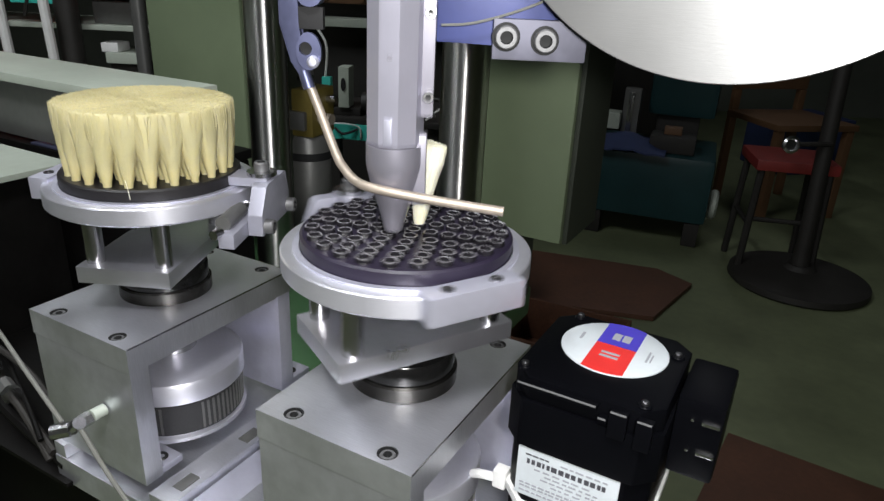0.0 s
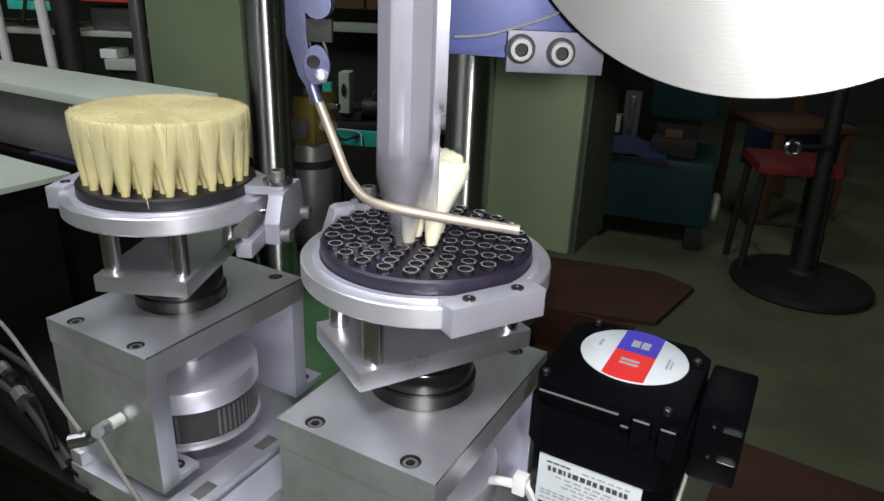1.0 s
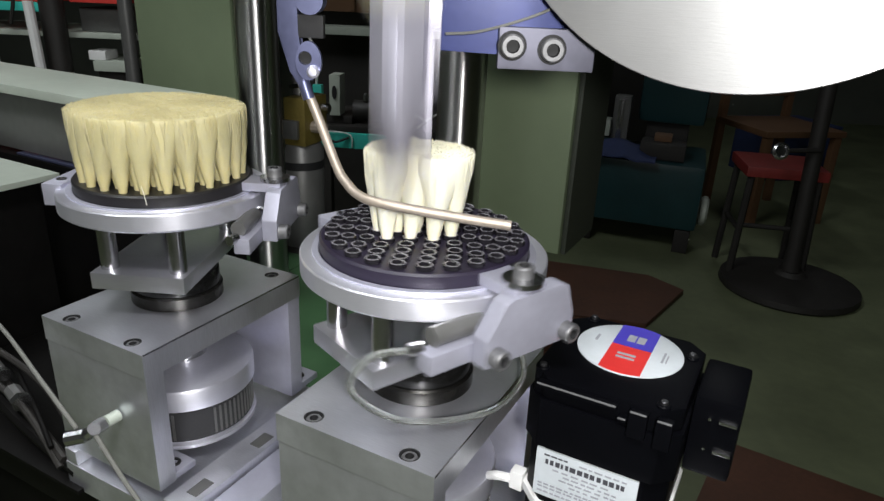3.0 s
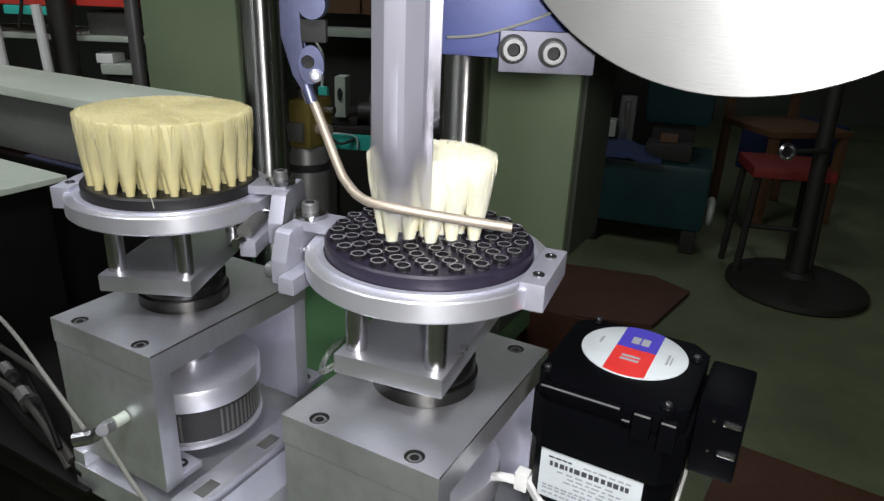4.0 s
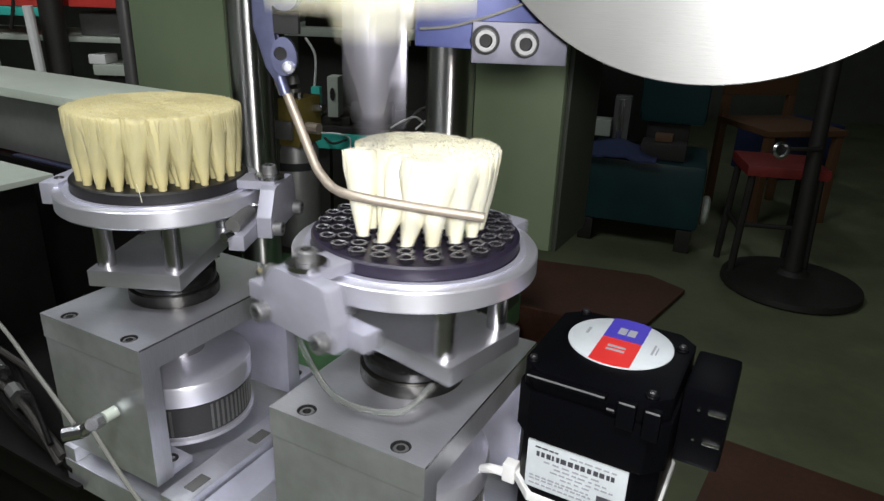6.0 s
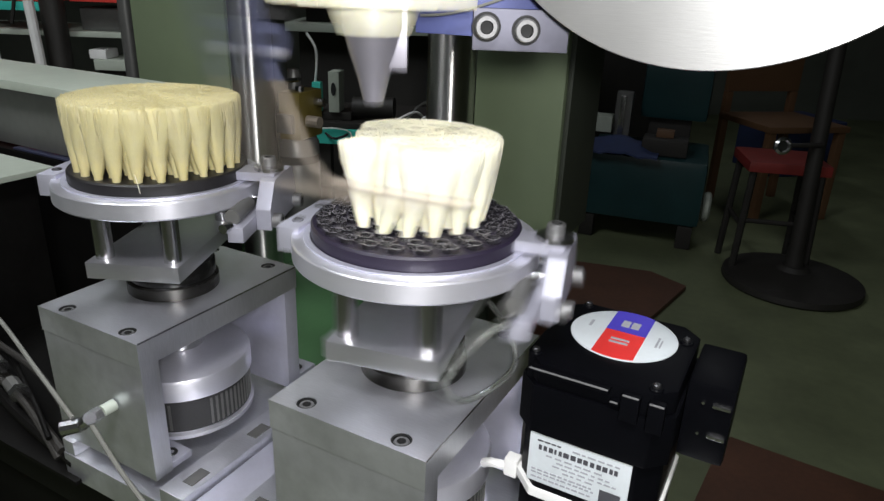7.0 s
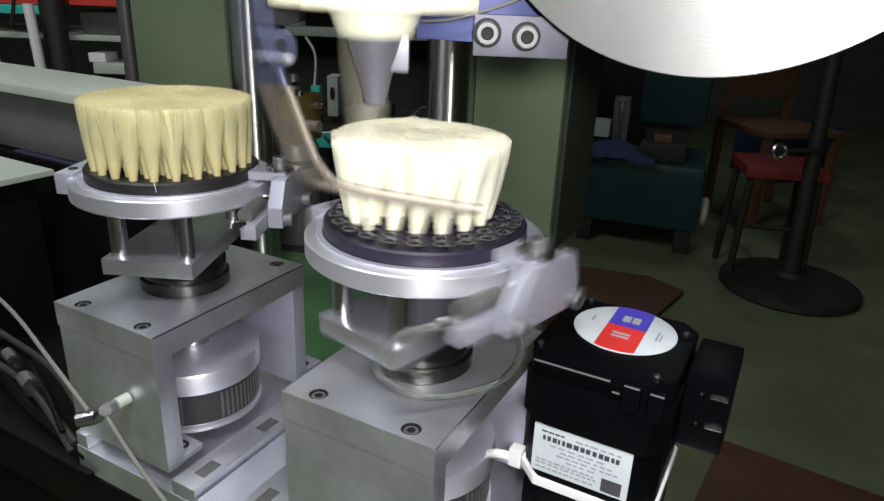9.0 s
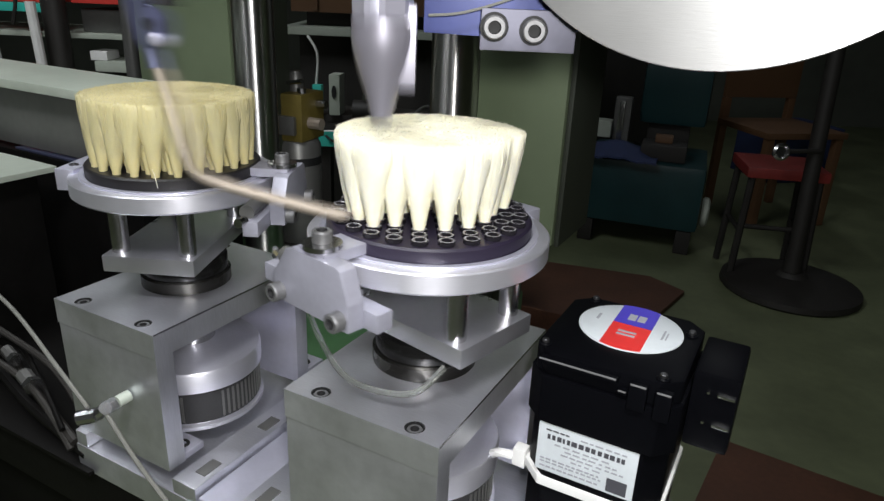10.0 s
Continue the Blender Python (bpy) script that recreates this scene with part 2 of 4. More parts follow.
def curve_points(points, steps=8):
    """Points along a smooth curve through the given ones."""
    pts = [Vector(p) for p in points]
    out = []
    for i in range(len(pts) - 1):
        p0, p1, p2, p3 = pts[max(i - 1, 0)], pts[i], pts[i + 1], pts[min(i + 2, len(pts) - 1)]
        for s in range(steps):
            t = s / steps
            out.append(0.5 * ((2 * p1) + (p2 - p0) * t + (2 * p0 - 5 * p1 + 4 * p2 - p3) * t * t
                              + (3 * p1 - p0 - 3 * p2 + p3) * t ** 3))
    return out + [pts[-1]]


def mesh_of(name, bm, mat, smooth=35):
    bmesh.ops.recalc_face_normals(bm, faces=bm.faces)
    me = bpy.data.meshes.new(name)
    bm.to_mesh(me)
    bm.free()
    me.materials.append(mat)
    if smooth:
        me.shade_smooth()
        me.set_sharp_from_angle(angle=radians(smooth))
    return me


def part(name, bm, mat, parent=None, label="", m=None):
    return piece(name, mesh_of(name, bm, mat), parent, label, m)


def piece(name, mesh, parent=None, label="", m=None):
    ob = new(name, mesh)
    if parent is not None:
        ob.parent = parent
    if m is not None:
        ob.matrix_basis = m
    if label:
        tagged(ob, label)
    return ob


def thing(name, m, label, category, group="", kind=""):
    ob = new(name)
    ob.empty_display_size = 0.02
    ob.matrix_basis = m
    return tagged(ob, label, category, group, kind)


def B():
    return bmesh.new()


def screw_mesh(r=0.005, h=0.006):
    """A socket-head cap screw: knurled head with a hexagon recess, its underside at z = 0."""
    bm = lathe(B(), [(r * 1.02, 0), (r, 0.0004), (r, h - 0.0008), (r * 0.88, h), (r * 0.56, h), (r * 0.5, h * 0.45), (0, h * 0.45)], 18)
    me = mesh_of("cap_screw", bm, STEEL_DARK)
    me.materials.append(BORE)
    # recess faces turned black for the shade inside the socket
    for p in me.polygons:
        if p.center.z < h * 0.93 and math.hypot(p.center.x, p.center.y) < r * 0.58:
            p.material_index = 1
    return me


STEEL_DARK = material("dark_screw_steel", (0.10, 0.10, 0.105), 0.35, 0.9, 80, 0.1, 0.03)
SCREW_DARK = screw_mesh()
SCREW_BRIGHT = SCREW_DARK.copy()
SCREW_BRIGHT.materials[0] = STEEL
SCREW_MID = SCREW_DARK.copy()
SCREW_MID.materials[0] = material("dull_screw_steel", (0.17, 0.17, 0.175), 0.50, 0.6, 90, 0.25, 0.08)

# ---- machine plan: u along the carriage, v away from the operator ----
TURN = -28.5
U = Vector((math.cos(radians(TURN)), math.sin(radians(TURN)), 0))
V = Vector((-U.y, U.x, 0))
AXIS_R = Vector((-0.011, 0.355, 0))
AXIS_L = Vector((-0.192, 0.455, 0))
TIP = Vector((-0.0316, 0.3250, 0.8826))
Z_DISC, Z_PLATE, Z_BLOCK, Z_BASE = 0.8775, 0.869, 0.7855, 0.680
RINGS = ((0.0070, 4), (0.0160, 8), (0.0255, 12), (0.0345, 16), (0.0430, 20), (0.0510, 24))


def mach(u, v, z, about=AXIS_R, turn=0):
    p = about + u * U + v * V
    return pose(p.x, p.y, z, 0, 0, TURN + turn)


# ---- setting ----
def structure(name, bm, mat, label, m=None):
    return tagged(part(name, bm, mat, None, label, m), kind="structure")


structure("floor", box(B(), -4.2, 4.2, -2.7, 6.2, -0.1, 0), FLOOR, "worn dark green painted workshop floor")
structure("wall_back", box(B(), -4.0, 4.0, 6.0, 6.15, 0, 3.0), WALL, "dim plaster wall behind the workshop")
# these walls and the ceiling are unseen, added so metal reflects a dark room
structure("wall_front", box(B(), -4.0, 4.0, -2.65, -2.5, 0, 3.0), WALL, "dim plaster wall added unseen to close the workshop")
structure("wall_left", box(B(), -4.15, -4.0, -2.65, 6.15, 0, 3.0), WALL, "dim plaster side wall added unseen to close the workshop")
structure("wall_right", box(B(), 4.0, 4.15, -2.65, 6.15, 0, 3.0), WALL, "dim plaster side wall added unseen to close the workshop")
structure("ceiling", box(B(), -4.15, 4.15, -2.65, 6.15, 3.0, 3.1), WALL, "dark ceiling added unseen to close the workshop")


# ---- fixed machine frame ----
def machine_bed():
    t = thing("machine_bed", mach(0, 0, 0), "bottle-green painted steel machine bed on a plinth", "machine bed")
    part("bed_top", box(B(), -0.40, -0.100, 0.115, 0.44, 0.60, 0.64, 0.004), BED_GREEN, t)
    part("bed_wing", box(B(), -0.66, -0.4005, 0.29, 0.44, 0.60, 0.64, 0.004), BED_GREEN, t)
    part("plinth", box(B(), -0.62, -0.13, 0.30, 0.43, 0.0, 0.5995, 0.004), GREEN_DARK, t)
    # rail and front plinth coloured near black for the dark below the carriage
    part("cross_rail", box(B(), -0.50, 0.24, -0.065, 0.105, 0.60, 0.645, 0.003), SHADE_BLACK, t, "carriage rail, near black to carry the shade below")
    part("plinth_front", box(B(), -0.48, 0.22, -0.05, 0.10, 0.0, 0.60, 0.004), SHADE_BLACK, t, "black machine front plinth")
    return t


def column(name, u0, u1, v0, v1, z0, label):
    t = thing(name, mach(0, 0, 0), label, "column")
    part("column_body", box(B(), u0, u1, v0, v1, z0, 1.75, 0.004), GREEN_PAINT, t)
    # unlit side of the column: its shade is put into a darker green strip
    part("column_side", box(B(), u1 + 0.0005, u1 + 0.006, v0 + 0.004, v1, z0, 1.75, 0.002), GREEN_DARK, t, "dark green strip with the column side's shade put into its colour")
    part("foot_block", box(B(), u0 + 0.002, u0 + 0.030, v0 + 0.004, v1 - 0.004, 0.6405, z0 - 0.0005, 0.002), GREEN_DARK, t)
    return t


def guide_post(u, v, r=0.0225):
    t = thing("guide_post", mach(u, v, 0.64), "polished chromed steel guide post standing on the bed", "guide post", "guide posts")
    part("shaft", lathe(B(), [(r, 0.02), (r, 1.1)], 40), CHROME, t)
    part("post_flange", lathe(B(), [(r * 1.3, 0.0005), (r * 1.3, 0.018), (r * 1.25, 0.020), (r * 1.01, 0.0205)], 36), GREY_STEEL, t)
    return t


machine_bed()
column("machine_column", -0.124, -0.030, 0.32, 0.42, 0.752, "sage green painted steel machine column beside a guide post")
column("machine_column", -0.630, -0.462, 0.32, 0.42, 0.70, "wide sage green painted steel machine column")
guide_post(-0.125, 0.27)
guide_post(-0.375, 0.27)


# ---- carriage ----
def carriage_base():
    t = thing("carriage_plate", mach(0, 0, Z_BASE), "milled aluminium carriage plate with slots and ribs", "carriage plate")
    part("base_plate", box(B(), -0.253, 0.20, -0.076, 0.095, -0.034, -0.012, 0.001), ALU, t)
    for u0, u1 in ((-0.252, -0.240), (-0.150, -0.128), (-0.095, -0.056)):
        part("raised_rib", box(B(), u0, u1, -0.0755, 0.092, -0.0118, 0.0, 0.001), ALU, t)
    part("raised_rib", box(B(), -0.126, -0.097, -0.0755, 0.092, -0.0118, -0.006, 0.001), ALU_BRIGHT, t)
    for u in (-0.137, -0.083):
        for v in (-0.055, 0.005, 0.065):
            part("slot", box(B(), u - 0.0045, u + 0.0045, v - 0.008, v + 0.008, -0.002, 0.0006, 0.0003), GREY_STEEL, t, "dark milled slot")
    return t


def spindle_housing(axis, label):
    """A bridge of aluminium plates over a belt pulley, open along the carriage."""
    t = thing("spindle_housing", mach(0, 0, Z_BLOCK, axis), label, "spindle housing", "spindle housings")
    bores = [(u, v, 0.0056) for u in (-0.028, 0.0325) for v in (-0.0655, 0.0635)]
    part("top_plate", drilled(B(), [(-0.0475, -0.0740), (0.0515, -0.0740), (0.0515, 0.0740), (-0.0475, 0.0740)], bores, -0.018, 0.0, 20, 0.0068), ALU, t)
    # bright steel strip stands for the highlight along the edge
    part("top_edge", box(B(), 0.0514, 0.0518, -0.0735, 0.0735, -0.0008, 0.0003, 0.0001), STEEL, t, "bright strip put in for the front edge's highlight")
    part("side_plate", box(B(), -0.0470, 0.0510, -0.0735, -0.0595, -0.1053, -0.0182, 0.0006), ALU, t)
    # far plate takes a paler aluminium for the light falling on it
    part("side_plate", box(B(), -0.0470, 0.0510, 0.0600, 0.0735, -0.1053, -0.0182, 0.0006), ALU_BRIGHT, t)
    for u in (-0.028, 0.0325):
        for v in (-0.0655, 0.0635):
            # black lining carries the shade of the drilled hole
            part("counterbore", lathe(B(), [(0.0055, -0.0066), (0.0055, -0.0003), (0.0047, -0.0003), (0.0047, -0.0062)], 20), BORE, t, "counterbore lining with the hole's shade in its black colour", m=pose(u, v, 0))
            piece("cap_screw", SCREW_MID, t, "dull socket-head cap screw", pose(u, v, -0.0066) @ Matrix.Diagonal((0.86, 0.86, 0.95, 1)))
    for v in (-0.052, 0.082):
        piece("foot_screw", SCREW_DARK, t, "dark socket-head cap screw", pose(0.040, v, -0.1053 + 0.0002))
    part("foot_lug", box(B(), 0.026, 0.050, 0.0738, 0.095, -0.1053, -0.1000, 0.0008), ALU_BRIGHT, t)
    part("foot_lug", box(B(), 0.026, 0.050, -0.0592, -0.042, -0.1053, -0.1000, 0.0008), ALU_BRIGHT, t)
    part("spindle", lathe(B(), [(0.011, -0.103), (0.011, -0.0185)], 24), STEEL, t)
    pulley = part("pulley", lathe(B(), [(0.020, -0.040), (0.049, -0.046), (0.050, -0.048), (0.050, -0.062), (0.0460, -0.0625), (0.0460, -0.090),
                                        (0.050, -0.0905), (0.050, -0.0935), (0.012, -0.0945)], 48), ALU_SPUN, t, "turned aluminium timing pulley", pose(0, 0, -0.008))
    part("pulley_hub", lathe(B(), [(0.0165, -0.0395), (0.0165, -0.016), (0.0150, -0.0108)], 28), STEEL, pulley)
    belt = part("belt", lathe(B(), [(0.0462, -0.0635), (0.0478, -0.064), (0.0478, -0.0885), (0.0462, -0.089)], 48), RUBBER, pulley, "black toothed timing belt")
    teeth = B()
    for i in range(72):
        a = 2 * math.pi * i / 72
        if 305 < math.degrees(a) < 340:
            continue
        box(teeth, 0.0475, 0.0483, -0.0009, 0.0009, -0.087, -0.0655, 0, Matrix.Rotation(a, 4, "Z"))
    tagged(part("belt_toothing", teeth, GREY_STEEL, pulley, "fine grey teeth round the pulley"), kind="stuff")
    return t


def servo_motor():
    t = thing("servo_motor", mach(0.1115, 0.028, 0.820), "black servo motor with a round red, blue and white label", "motor")
    w, d, c = 0.039, 0.041, 0.010

    def oct_(w, d, c):
        return [(-w + c, -d), (w - c, -d), (w, -d + c), (w, d - c), (w - c, d), (-w + c, d), (-w, d - c), (-w, -d + c)]

    part("end_cap", slab(B(), oct_(w, d, c), -0.013, 0.0, 0.002), BLACK_PLASTIC, t)
    part("cap_body", slab(B(), oct_(w + 0.0015, d + 0.0015, c), -0.0420, -0.0135, 0.0015), BLACK_PLASTIC, t)
    part("motor_body", slab(B(), oct_(w - 0.001, d - 0.001, 0.012), -0.128, -0.0425, 0.002), BLACK_PLASTIC, t)
    part("mounting_flange", slab(B(), oct_(w + 0.003, d + 0.003, 0.006), -0.150, -0.1285, 0.001), GREY_STEEL, t)
    for x, y in ((-w + 0.005, -d + 0.008), (w - 0.006, d - 0.02), (-w + 0.012, d - 0.005), (w - 0.010, -d + 0.006)):
        lug = part("screw_boss", lathe(B(), [(0.0036, -0.018), (0.0036, 0.0006), (0.0030, 0.0012)], 16), BLACK_PLASTIC, t, m=pose(x, y, 0))
        part("boss_screw", lathe(B(), [(0.0020, 0.0012), (0.0020, 0.0026), (0.0014, 0.0031)], 12), STEEL_DARK, lug)
    conn = part("connector_block", box(B(), w + 0.0016, w + 0.025, -0.014, 0.032, -0.047, -0.002, 0.003), BLACK_PLASTIC, t, "black cable connector block")
    for z in (-0.012, -0.030):
        part("connector_latch", box(B(), w + 0.015, w + 0.0235, -0.0160, -0.0125, z - 0.0009, z + 0.0009, 0.0004), STEEL, conn, "bright connector latch")
        part("latch_pin", rod(B(), [(w + 0.0105, -0.0160, z + 0.0004), (w + 0.0105, -0.0130, z + 0.0004)], 0.0008, 8), STEEL, conn)
    # front ledges, with pale strips painted in for their edge highlights
    for x0, x1, z0, z1 in ((-w + 0.006, w - 0.030, -0.0042, -0.0017), (w - 0.024, w - 0.015, -0.0162, -0.0017), (w - 0.011, w - 0.003, -0.0182, -0.0022), (w - 0.0295, w - 0.0245, -0.0092, -0.0072)):
        part("ledge", box(B(), x0, x1, -d - 0.0050, -d + 0.0005, z0, z1, 0.0008), BLACK_PLASTIC, t)
        part("ledge_edge", box(B(), x0 + 0.0006, x1 - 0.0006, -d - 0.0052, -d - 0.0044, z1 - 0.0006, z1 + 0.0002, 0.0002), EDGE_HIGHLIGHT, t, "pale strip standing for an edge highlight")
    # round label
    lab = part("round_label", lathe(B(), [(0.0290, 0.0003), (0.0290, 0.0009), (0.0288, 0.0010)], 56), PAPER, t, "round white label with blue and red fields",
               m=pose(0.001, 0.010, 0))

    def field(x0, x1, y0, y1):
        pts = []
        n = 8
        for i in range(n + 1):
            x = x0 + (x1 - x0) * i / n
            lim = math.sqrt(max(0.0286 ** 2 - x * x, 0))
            pts.append((x, max(y0, -lim)))
        for i in range(n + 1):
            x = x1 + (x0 - x1) * i / n
            lim = math.sqrt(max(0.0286 ** 2 - x * x, 0))
            pts.append((x, min(y1, lim)))
        return pts
    part("blue_field", slab(B(), field(-0.0105, 0.0115, 0.002, 0.03), 0.0011, 0.0014), LABEL_BLUE, lab, "blue printed field")
    part("red_field", slab(B(), field(-0.0105, 0.0115, -0.03, 0.0018), 0.0011, 0.0014), LABEL_RED, lab, "red printed field")
    marks = B()
    for x, y, a, b in ((-0.0195, 0.004, 0.0016, 0.008), (0.0185, 0.000, 0.0012, 0.012), (0.0205, -0.001, 0.0008, 0.009)):
        box(marks, x - a / 2, x + a / 2, y - b / 2, y + b / 2, 0.0011, 0.0013)
    tagged(part("print_bar", marks, INK_GREY, lab, "grey unreadable print"), kind="stuff")
    logo = B()
    box(logo, -0.004, 0.0005, 0.008, 0.016, 0.0015, 0.0017)
    box(logo, 0.0015, 0.006, 0.008, 0.016, 0.0015, 0.0017)
    box(logo, -0.005, 0.005, -0.013, -0.011, 0.0015, 0.0017)
    box(logo, -0.005, 0.005, -0.009, -0.007, 0.0015, 0.0017)
    tagged(part("logo_shape", logo, INK_GREY, lab, "pale plain logo shapes"), kind="stuff")
    # nameplate on the front face
    f = -d + 0.001
    plate = part("nameplate", box(B(), -0.030, 0.025, f - 0.0008, f + 0.0006, -0.0745, -0.0440, 0.0003), PAPER, t, "white nameplate sticker with dark print")
    rng = random.Random(3)

    def row(bm, x0, x1, z, h, word, gap):
        x = x0
        while x < x1 - word * 0.4:
            w = min(word * rng.uniform(0.5, 1.3), x1 - x)
            box(bm, x, x + w, f - 0.0011, f - 0.0007, z - h, z)
            x += w + gap * rng.uniform(0.7, 1.5)

    bars = B()
    row(bars, -0.0245, 0.0185, -0.0498, 0.0030, 0.0024, 0.0009)
    row(bars, -0.0255, -0.0125, -0.0467, 0.0009, 0.0030, 0.0005)
    tagged(part("print_bar", bars, INK, plate, "dark unreadable print"), kind="stuff")
    grey = B()
    for z, x0, x1 in ((-0.0469, -0.006, 0.021), (-0.0549, -0.020, 0.012), (-0.0575, -0.014, 0.018), (-0.0601, -0.016, 0.019), (-0.0627, -0.010, 0.008)):
        row(grey, x0, x1, z, 0.0010, 0.0034, 0.0012)
    for z in (-0.0657, -0.0677, -0.0707):
        row(grey, -0.0275, 0.0075, z, 0.0011, 0.0028, 0.0008)
    tagged(part("print_bar", grey, INK_GREY, plate, "grey unreadable print"), kind="stuff")
    part("print_patch", box(B(), 0.0105, 0.0215, f - 0.0011, f - 0.0007, -0.0730, -0.0645), INK, plate, "dark square print patch")
    part("cable_tie", slab(B(), oct_(w + 0.0008, d + 0.0008, 0.012), -0.0845, -0.0790, 0.0008), WHITE_PLASTIC, t, "white plastic band round the motor")
    part("tie_head", box(B(), -0.048, -0.0400, -0.030, -0.022, -0.088, -0.076, 0.001), WHITE_PLASTIC, t)
    part("pigtail", rod(B(), curve_points([(-0.046, -0.026, -0.084), (-0.055, -0.029, -0.083), (-0.062, -0.026, -0.088)]), 0.0028, 8), WHITE_PLASTIC, t)
    return t


def turntable(axis, label):
    """Ring plate on four pillars; its bar clamp lies on local +x, the lug block on -x."""
    t = thing("turntable", pose(axis.x, axis.y, Z_BLOCK), label, "turntable", "turntables")
    h = Z_PLATE - Z_BLOCK
    part("hub", lathe(B(), [(0.0300, 0.0100), (0.0300, 0.0200), (0.0290, 0.0215), (0.014, 0.022), (0.014, 0.026)], 48), BLACK_STEEL, t, "glossy blackened steel hub")
    part("hub_band", lathe(B(), [(0.0318, 0.0004), (0.0318, 0.0086), (0.0308, 0.0098), (0.0290, 0.0099)], 48), HUB_BAND, t, "dark polished band round the hub")
    part("lower_plate", box(B(), -0.031, 0.031, -0.054, 0.054, 0.0262, 0.0375, 0.0007), ALU_TURNED, t)
    for x in (-0.023, 0.023):
        for y in (-0.043, 0.043):
            part("pillar", lathe(B(), [(0.0058, 0.0376), (0.0058, h - 0.0122)], 20), STEEL, t)
            t.children[-1].matrix_basis = pose(x, y, 0)
    part("ring_plate", lathe(B(), [(0.045, h - 0.012), (0.0668, h - 0.012), (0.0685, h - 0.0105), (0.0685, h - 0.0008), (0.0678, h), (0.0, h)], 96), ALU_SPUN, t)
    part("seat_rim", lathe(B(), [(0.0618, h + 0.0001), (0.0618, h + 0.0012), (0.0585, h + 0.0012), (0.0585, h + 0.0001)], 80), ALU_BRIGHT, t)
    lug = part("lug_block", box(B(), -0.0725, -0.0592, -0.0265, 0.0265, h - 0.0118, h + 0.0030, 0.0008), ALU_BRIGHT, t, "milled lug block with two screws")
    for y in (-0.012, 0.012):
        part("cap_screw", lathe(B(), [(0.0032, h + 0.0028), (0.0032, h + 0.0038), (0.0018, h + 0.0038), (0.0016, h + 0.0032)], 14), STEEL_DARK, lug, m=pose(-0.066, y * 1.15, 0))
    for y in (-0.03, 0.03):
        part("under_screw", lathe(B(), [(0.004, h - 0.0165), (0.004, h - 0.0122)], 14), STEEL_DARK, t, m=pose(-0.05, y * 0.4, 0))
        part("under_screw", lathe(B(), [(0.004, h - 0.0165), (0.004, h - 0.0122)], 14), STEEL_DARK, t, m=pose(0.05, y * 0.4, 0))
    # clamp
    part("clamp_arm", slab(B(), [(0.0560, -0.010), (0.0830, -0.010), (0.0830, 0.010), (0.0560, 0.010)], h + 0.0015, h + 0.0075, 0.001), CLAMP_ALU, t)
    part("washer", lathe(B(), [(0.010, h + 0.0077), (0.010, h + 0.0102), (0.006, h + 0.0104)], 28), STEEL, t, m=pose(0.0765, 0, 0))
    piece("clamp_bolt", SCREW_MID, t, "steel socket-head clamp bolt", m=pose(0.0765, 0, h + 0.0105))
    outline = [(-0.029, -0.026), (0.029, -0.026), (0.029, -0.012), (0.0235, 0.004), (0.020, 0.0055), (-0.014, 0.0055), (-0.018, 0.004), (-0.029, -0.012)]
    jaw = part("clamp_plate", slab(B(), outline, 0.0, 0.010, 0.0008, Matrix(((0, 0, 1, 0.0755), (1, 0, 0, 0), (0, 1, 0, h), (0, 0, 0, 1)))),
               CLAMP_ALU, t, "tapered aluminium clamp plate")
    for y in (-0.0235, 0.0235):
        piece("clamp_screw", SCREW_MID, jaw, m=Matrix.Translation((0.0857, y, h - 0.0205)) @ Matrix.Rotation(radians(90), 4, "Y"))
    part("slide_bar", box(B(), 0.0650, 0.0752, -0.053, 0.038, h - 0.0265, h - 0.0165, 0.0008), CLAMP_ALU, t)
    for z in (h - 0.010, h - 0.019):
        part("guide_pin", rod(B(), [(0.0560, 0.010, z), (0.0753, 0.010, z)], 0.0022, 10), STEEL, t)
        part("guide_pin", rod(B(), [(0.0560, -0.010, z), (0.0753, -0.010, z)], 0.0022, 10), STEEL, t)
    part("actuator", rod(B(), [(0.066, -0.016, h - 0.0125), (0.066, -0.046, h - 0.0125)], 0.0050, 14), GREY_STEEL, t, "small grey air cylinder")
    part("air_fitting", rod(B(), [(0.066, -0.0502, h - 0.0165), (0.064, -0.057, h - 0.0165)], 0.0032, 10), STEEL, t)
    if axis is AXIS_R:
        pts = curve_points([(0.064, -0.057, h - 0.0165), (0.054, -0.072, h - 0.021), (0.040, -0.072, h - 0.046), (0.046, -0.044, 0.013),
                            (0.060, 0.0, 0.009), (0.050, 0.036, 0.012), (0.034, 0.046, 0.026)], 8)
        part("air_hose", rod(B(), pts, 0.0018, 10), HOSE, t, "cloudy clear air hose looped round the hub")
    return t


